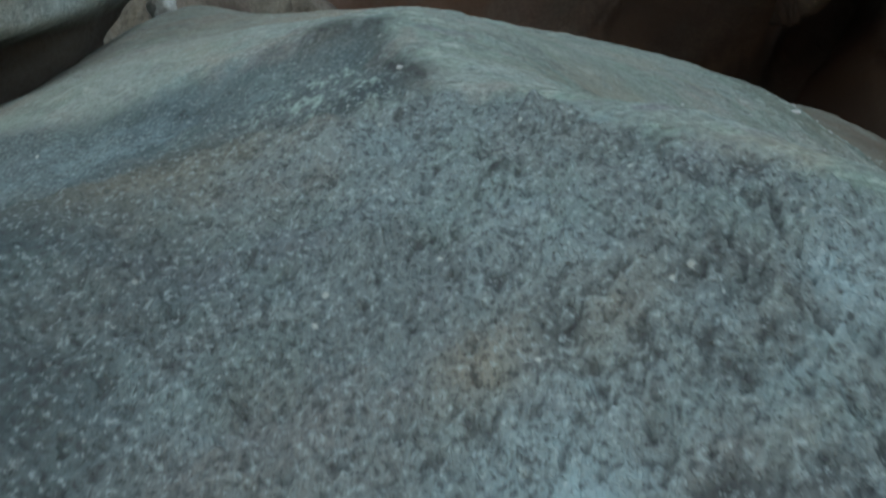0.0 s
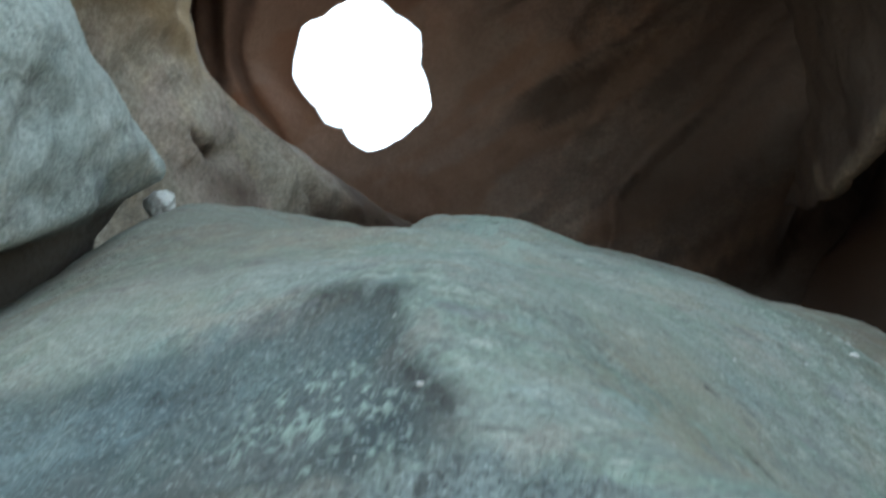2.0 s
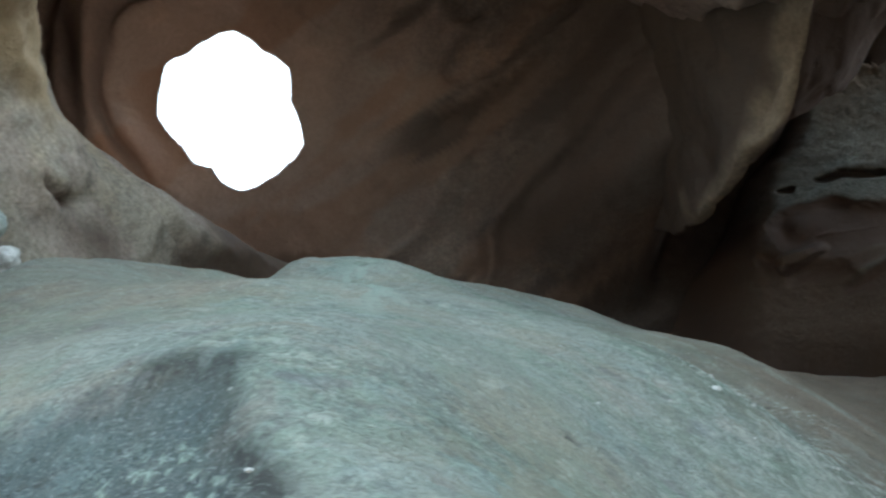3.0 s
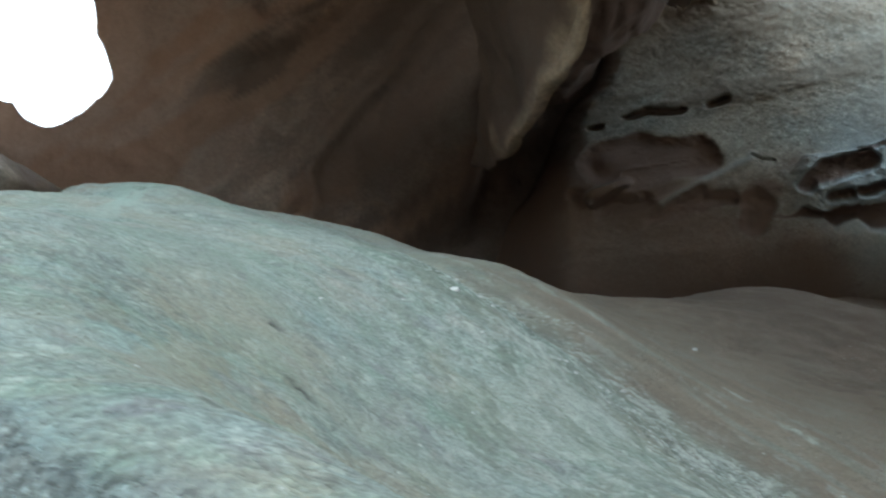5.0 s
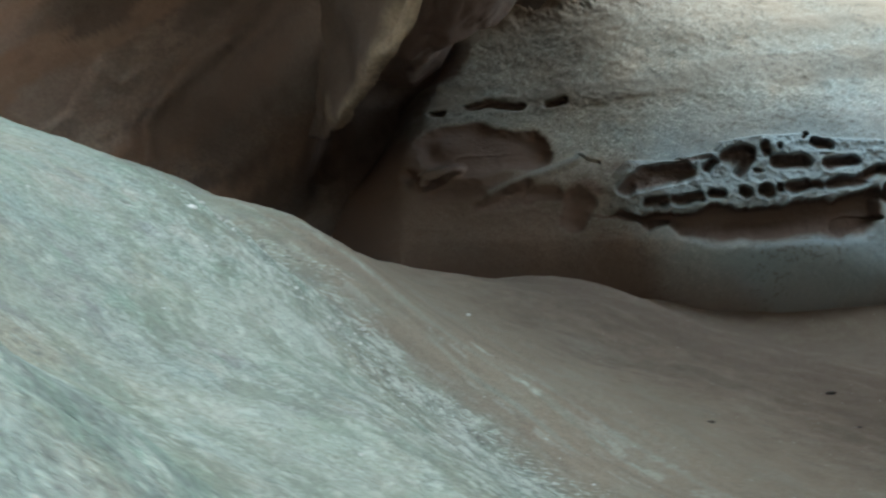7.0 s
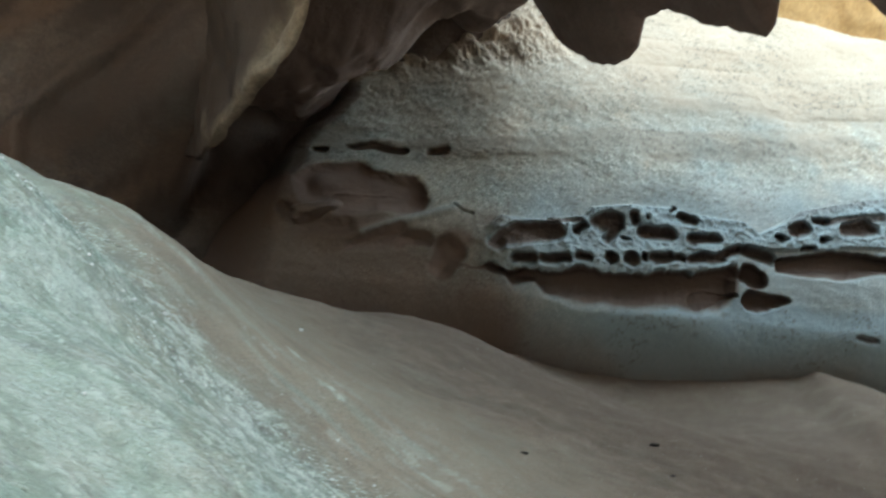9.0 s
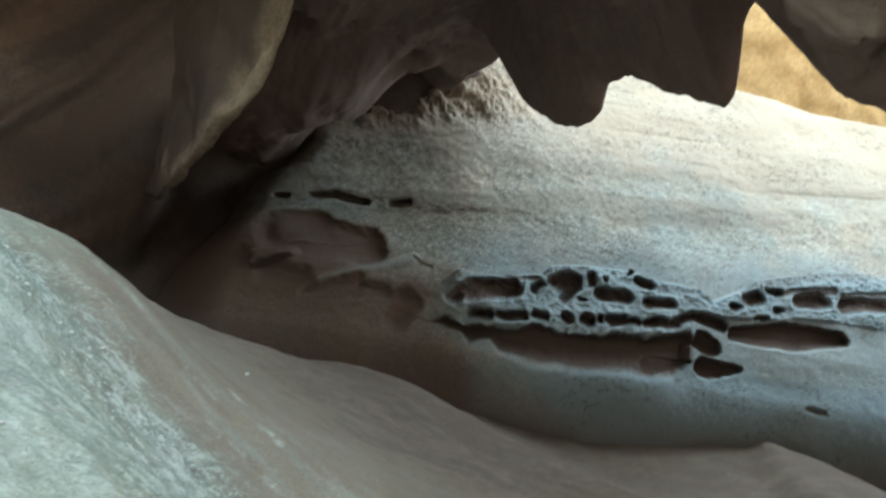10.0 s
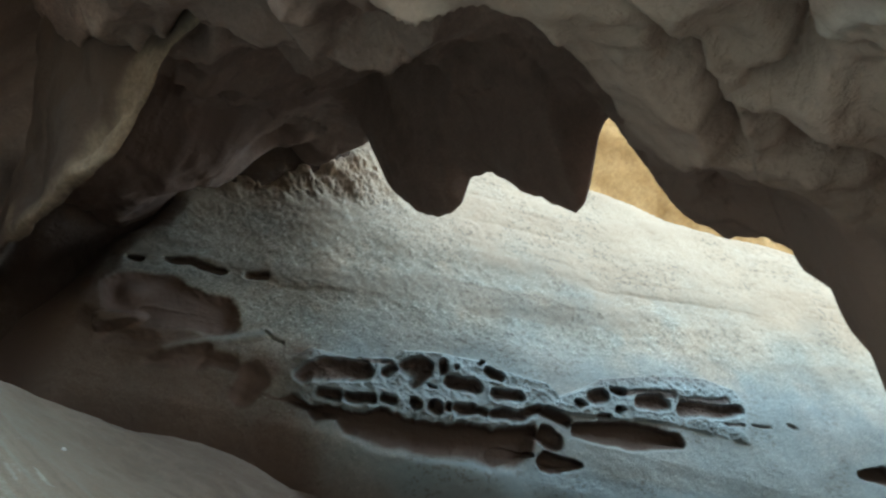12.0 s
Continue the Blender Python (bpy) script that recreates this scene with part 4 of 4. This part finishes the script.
# unseen high roof panel, added to keep skylight off the slab
high = ease(0.25, 0.45, xc) * ease(2.0, 2.3, yc) * (open_roof | (xc < 1.0)) * (yc < 6.0)
zc = np.where((high > 0) & open_roof, 5.0 + 0.1 * fbm(xc, yc, 0 * xc, 0.6, 3, 118), zc)
open_roof &= high < 0.5
open_roof |= yc < 0.3
open_roof |= (xc < 1.2) & (yc > 8.35 - 0.7 * (zc - 3.8) + 0.22 * (xc + 1))
# unseen flare past the lip, added to block the sky over the slab
outs = [(0.03, 0.02), (0.08, 0.10), (0.16, 0.26), (0.35, 0.6), (0.8, 1.2), (1.7, 2.2)]
reach_out = 0.15 + 0.85 * ease(5.0, 3.6, yc[:, :1])
top = 5.3 + 1.4 * ease(5.0, 3.6, yc[:, :1]) + 0.2 * np.sin(yc[:, :1])
xc2 = np.concatenate([xc] + [LIP_X + a * reach_out for a, _ in outs] + [xc[:, -1:] * 0 + LIP_X - 0.6, np.where((yc[:, :1] < 5.5) | (yc[:, :1] > 7.4), 2.3, -3.3)], 1)
zc2 = np.concatenate([zc] + [zc[:, -1:] + b * (0.2 + 0.8 * reach_out) for _, b in outs] + [top, top], 1)
yc2 = np.concatenate([yc] + [yc[:, :1] + a * reach_out * (yc[:, :1] - 0.1) / 3.5 for a, _ in outs] + [yc[:, :1]] * 2, 1)
# brown of the far ceiling; shade on the lobes' turned-away sides is painted in
umber = np.concatenate([(1 - step) * 0.9 * ease(-0.03, 0.08, xc + 0.1 * warp - np.interp(yc, [1.2, 1.9, 2.05, 2.2, 2.32], [4.3, 3.9, 3.62, 3.42, 3.2])) + step * np.maximum(ease(4.6, 5.8, yc) * ease(2.0, 2.4, xc) * (0.55 + 0.45 * ease(-0.7, -1.1, along_wall)), np.maximum(0.75 * ease(1.7, 2.0, xc), 0.6 * ease(3.4, 4.2, xc)))] + [0 * yc[:, :1]] * (len(outs) + 2), 1)
grey = np.concatenate([1 - step] + [0 * yc[:, :1]] * (len(outs) + 2), 1)
# light that falls on the knob and ridge, put into the colour
pale = np.maximum(bell(xc, yc, 3.22, 1.43, 0.16, 0.09), 0.9 * ease(0.05, 0.01, near_line(xc, yc, [(2.78, 1.20), (2.71, 1.10), (2.63, 0.95)]))) * ease(-0.6, 0.3, fbm(xc, yc, 0 * xc, 0.12, 3, 98))
knob_light = np.concatenate([(1 - step) * pale] + [0 * yc[:, :1]] * (len(outs) + 2), 1)
# shade of the recess left of the lip, put into the ceiling's colour
lip_shade = np.concatenate([step * ease(-1.5, -0.8, to_wall) * ease(-0.75, -1.25, along_wall) * ease(2.0, 2.3, xc)] + [0 * yc[:, :1]] * (len(outs) + 2), 1)
gone = np.concatenate([open_roof] + [open_roof[:, -1:]] * (len(outs) + 2), 1)
ceiling = sheet("ceiling", xc2, yc2, zc2, ceiling_rock, keep=~gone[:-1, :-1], attrs=dict(grey=grey, umber=umber, lip_shade=lip_shade, knob_light=knob_light))
tagged(ceiling, "low brown-grey sandstone cave ceiling with hanging lobes", "cave ceiling", kind="structure")

# ---- rib that comes down from the ceiling ----
yr = steps((4.5, 8.8, 0.02))
hr_ = np.concatenate([-np.linspace(1, 0, 40) ** 1.5, np.linspace(0, 1, 50)[1:] ** 1.5])
yr, hr_ = np.meshgrid(yr, hr_)
low = np.interp(yr, [4.5, 4.9, 5.5, 6.0, 6.3, 7.3, 8.8], [4.15, 3.85, 3.4, 3.23, 3.17, 3.14, 3.6])
lift = 1.7 * np.abs(hr_)
side = np.where(hr_ < 0, -1.0, 1.0)
xr = 2.13 + 0.10 * (6.3 - yr) * ease(8.0, 6.0, yr) + side * (0.05 * np.sqrt(lift + 1e-4) + np.where(hr_ < 0, 0.12, 0.05) * lift) - 0.06 * lift + 0.05 * fbm(0 * yr + 3.0 * side, yr, low + lift, 0.5, 4, 111)
zr = low + lift + 0.05 * fbm(0 * yr, yr, 0 * yr, 0.4, 3, 112) * ease(0.5, 0.0, lift)
scoop = near_line(yr, zr, [(5.35, 3.62), (5.75, 3.42)])
xr = xr + side * 0.02 * ridged(0 * yr, yr * 1.2, zr * 0.5 + yr, 0.5, 3, 113) + (hr_ < 0) * 0.05 * np.exp(-((scoop / 0.05) ** 2))
# shade on the rib's left side and far end is put into its colour
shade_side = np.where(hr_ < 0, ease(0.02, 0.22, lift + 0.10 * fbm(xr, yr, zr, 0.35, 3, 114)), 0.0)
rib = sheet("rib", xr, yr, zr, rib_rock, attrs=dict(rib_shade=np.maximum(shade_side, ease(6.4, 7.4, yr))))
tagged(rib, "pale tan sandstone rib running down from the ceiling", "rock rib", kind="structure")


# ---- loose rocks ----
def lump(name, centre, radii, material, seed, rows=60, bumps=0.08, fine=0.02, attrs=None, shape=None):
    """A rounded stone: an uneven ellipsoid."""
    th, ph = np.meshgrid(np.linspace(0, 2 * math.pi, rows * 2 + 1), np.linspace(0.02, math.pi - 0.02, rows))
    d = np.stack([np.sin(ph) * np.cos(th), np.sin(ph) * np.sin(th), np.cos(ph)], -1)
    size = max(radii)
    r = 1 + bumps * fbm(d[..., 0] + seed, d[..., 1], d[..., 2], 0.8, 4, seed) + fine * fbm(d[..., 0] * size + seed, d[..., 1] * size, d[..., 2] * size, 0.12 * size + 0.02, 3, seed + 5)
    P = np.array(centre) + d * r[..., None] * np.array(radii)
    if shape:
        P, attrs = shape(P)
    return sheet(name, P[..., 0], P[..., 1], P[..., 2], material, attrs=attrs, flip=True)


def undercut(P):
    """The left rock's underside, set back above a gap."""
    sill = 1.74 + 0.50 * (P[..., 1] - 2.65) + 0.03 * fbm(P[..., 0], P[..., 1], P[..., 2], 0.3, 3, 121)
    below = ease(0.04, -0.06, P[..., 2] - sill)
    P = P.copy()
    up = P[..., 2] - 2.12
    P[..., 0] -= 0.45 * np.maximum(up, 0) * ease(2.6, 3.4, P[..., 1])
    P[..., 0] += 0.21 * bell(P[..., 1], P[..., 2], 3.5, 2.19, 0.32, 0.15) + 0.03 * fbm(P[..., 0], P[..., 1], P[..., 2], 0.22, 3, 122)
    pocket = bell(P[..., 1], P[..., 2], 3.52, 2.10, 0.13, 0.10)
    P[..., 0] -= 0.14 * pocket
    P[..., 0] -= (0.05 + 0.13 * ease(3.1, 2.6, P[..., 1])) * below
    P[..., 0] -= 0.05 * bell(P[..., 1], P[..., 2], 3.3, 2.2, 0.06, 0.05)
    # shade of the gap and of the stone's pocket, put into the colour
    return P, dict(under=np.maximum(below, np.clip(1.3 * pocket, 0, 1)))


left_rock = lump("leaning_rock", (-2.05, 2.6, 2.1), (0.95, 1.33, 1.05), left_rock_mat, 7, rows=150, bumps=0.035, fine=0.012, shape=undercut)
tagged(left_rock, "pale grey lichen-stained rock leaning over the boulder", "rock")
white_stone = lump("white_stone", (-1.17, 3.52, 2.075), (0.045, 0.05, 0.048), white_rock, 9, rows=28, bumps=0.24, fine=0.05)
tagged(white_stone, "small white stone wedged in the gap between rocks", "stone")


# pale grains and chips stuck to the crusty seam, the flank and the slab
grains = [(1.431, 3.11, 0.007), (2.165, 4.21, 0.008), (0.885, 2.79, 0.010), (-0.03, 1.51, 0.004)]
rng = random.Random(8)
for _ in range(46):
    px = rng.uniform(0.9, 1.95)
    grains.append((px, 3.0 - 0.42 * (px - 0.9) + rng.gauss(0, 0.13), rng.uniform(0.0025, 0.0055)))
for _ in range(16):
    px = rng.uniform(0.5, 1.5)
    grains.append((px, rng.uniform(1.9, 3.3), rng.uniform(0.002, 0.004)))
for i, (px, py, r) in enumerate(grains):
    pebble = lump("pebble", (px, py, surface_z(px, py) + 0.35 * r), (r * 1.3, r, r * 0.8), white_rock, 30 + i, rows=8)
    tagged(pebble, "tiny pale pebble stuck to the boulder", "pebble", group="pale pebbles")
for i, (px, py, r) in enumerate(((2.83, 3.39, 0.012), (3.86, 3.98, 0.018), (3.62, 3.53, 0.008))):
    crumb = lump("bark_crumb", (px, py, surface_z(px, py) + 0.3 * r), (r * 1.5, r, r * 0.5), dark_bit, 50 + i, rows=8)
    tagged(crumb, "dark crumb of bark lying on the dusty slab", "bark crumb", group="bark crumbs")

# ---- sunlit wall outside ----
uo, wo = np.meshgrid(np.concatenate([np.arange(-4, 6, 0.07), np.arange(6, 22, 0.2)]), np.arange(-4.8, 6.0, 0.08))
do = 0.3 * fbm(uo, wo, 0 * uo, 1.6, 4, 131) + 0.1 * ridged(uo, wo * 2, 0 * uo, 0.8, 3, 132)
# unseen bend to the right, added to limit light from that side
bend = np.maximum(uo - 3.0, 0)
round_ = np.minimum(bend / 3.0, 1.45)
ox = 7.6 + 0.93 * np.minimum(uo, 3.0) + 3.0 * np.sin(round_) * 0.9
oy = 10.4 - 0.37 * np.minimum(uo, 3.0) - 3.0 * (1 - np.cos(round_)) - np.maximum(bend - 4.35, 0)
tall = np.where(wo > 0, wo * (1 - 0.62 * ease(3.5, 8.0, uo)), wo)
outer = sheet("wall_outer", ox + 0.35 * do, oy + 0.93 * do, 4.2 + tall, orange_rock, flip=True)
tagged(outer, "orange sandstone face standing outside the cave", "rock face", kind="structure")

# ---- unseen rock wall added to close the right-hand side against light ----
sw, hw = np.meshgrid(np.arange(0, 1.01, 0.01), np.arange(-0.6, 1.01, 0.02))
tw = 4.7 + 0.4 * np.sin(sw * 5.0)
wx = 4.95 + 6.5 * sw + 0.25 * fbm(sw * 7, hw * 4, 0 * sw, 1.2, 4, 151)
wy = 1.75 + 3.7 * sw - 0.15 * hw + 0.30 * fbm(sw * 7, hw * 4, 0 * sw, 1.3, 4, 152)
right_wall = sheet("wall_right", wx, wy, hw * tw, sandy_rock)
tagged(right_wall, "unseen sandstone wall added on the right to block light", "rock face", kind="structure")

# ---- unseen rock wall added behind, across the passage, to block low light ----
sb, hb = np.meshgrid(np.arange(0, 1.005, 0.01), np.arange(-0.25, 1.01, 0.02))
bxx = -6.0 + 11.0 * sb
byy = -2.4 + 1.0 * np.sin(sb * 3.1) * -1 + 0.5 * hb * -1 + 0.35 * fbm(bxx, hb * 3, 0 * sb, 1.4, 4, 161)
behind = sheet("wall_behind", bxx, byy, hb * (3.0 + 0.4 * np.sin(sb * 7)), tan_rock, flip=True, attrs=dict(brown=0 * sb, orange=0 * sb + 0.2))
tagged(behind, "unseen sandstone wall added behind to block low light", "rock face", kind="structure")

# ---- ground ----
g = np.linspace(-1, 1, 121)
gx0, gy0 = np.meshgrid(np.sign(g) * np.abs(g) ** 3 * 400, np.sign(g) * np.abs(g) ** 3 * 400)
ground = sheet("ground", gx0, gy0, -0.45 + 0.05 * fbm(gx0, gy0, 0 * gx0, 2.0, 3, 141), ground_mat)
tagged(ground, "dry sandy ground", "ground", kind="structure")
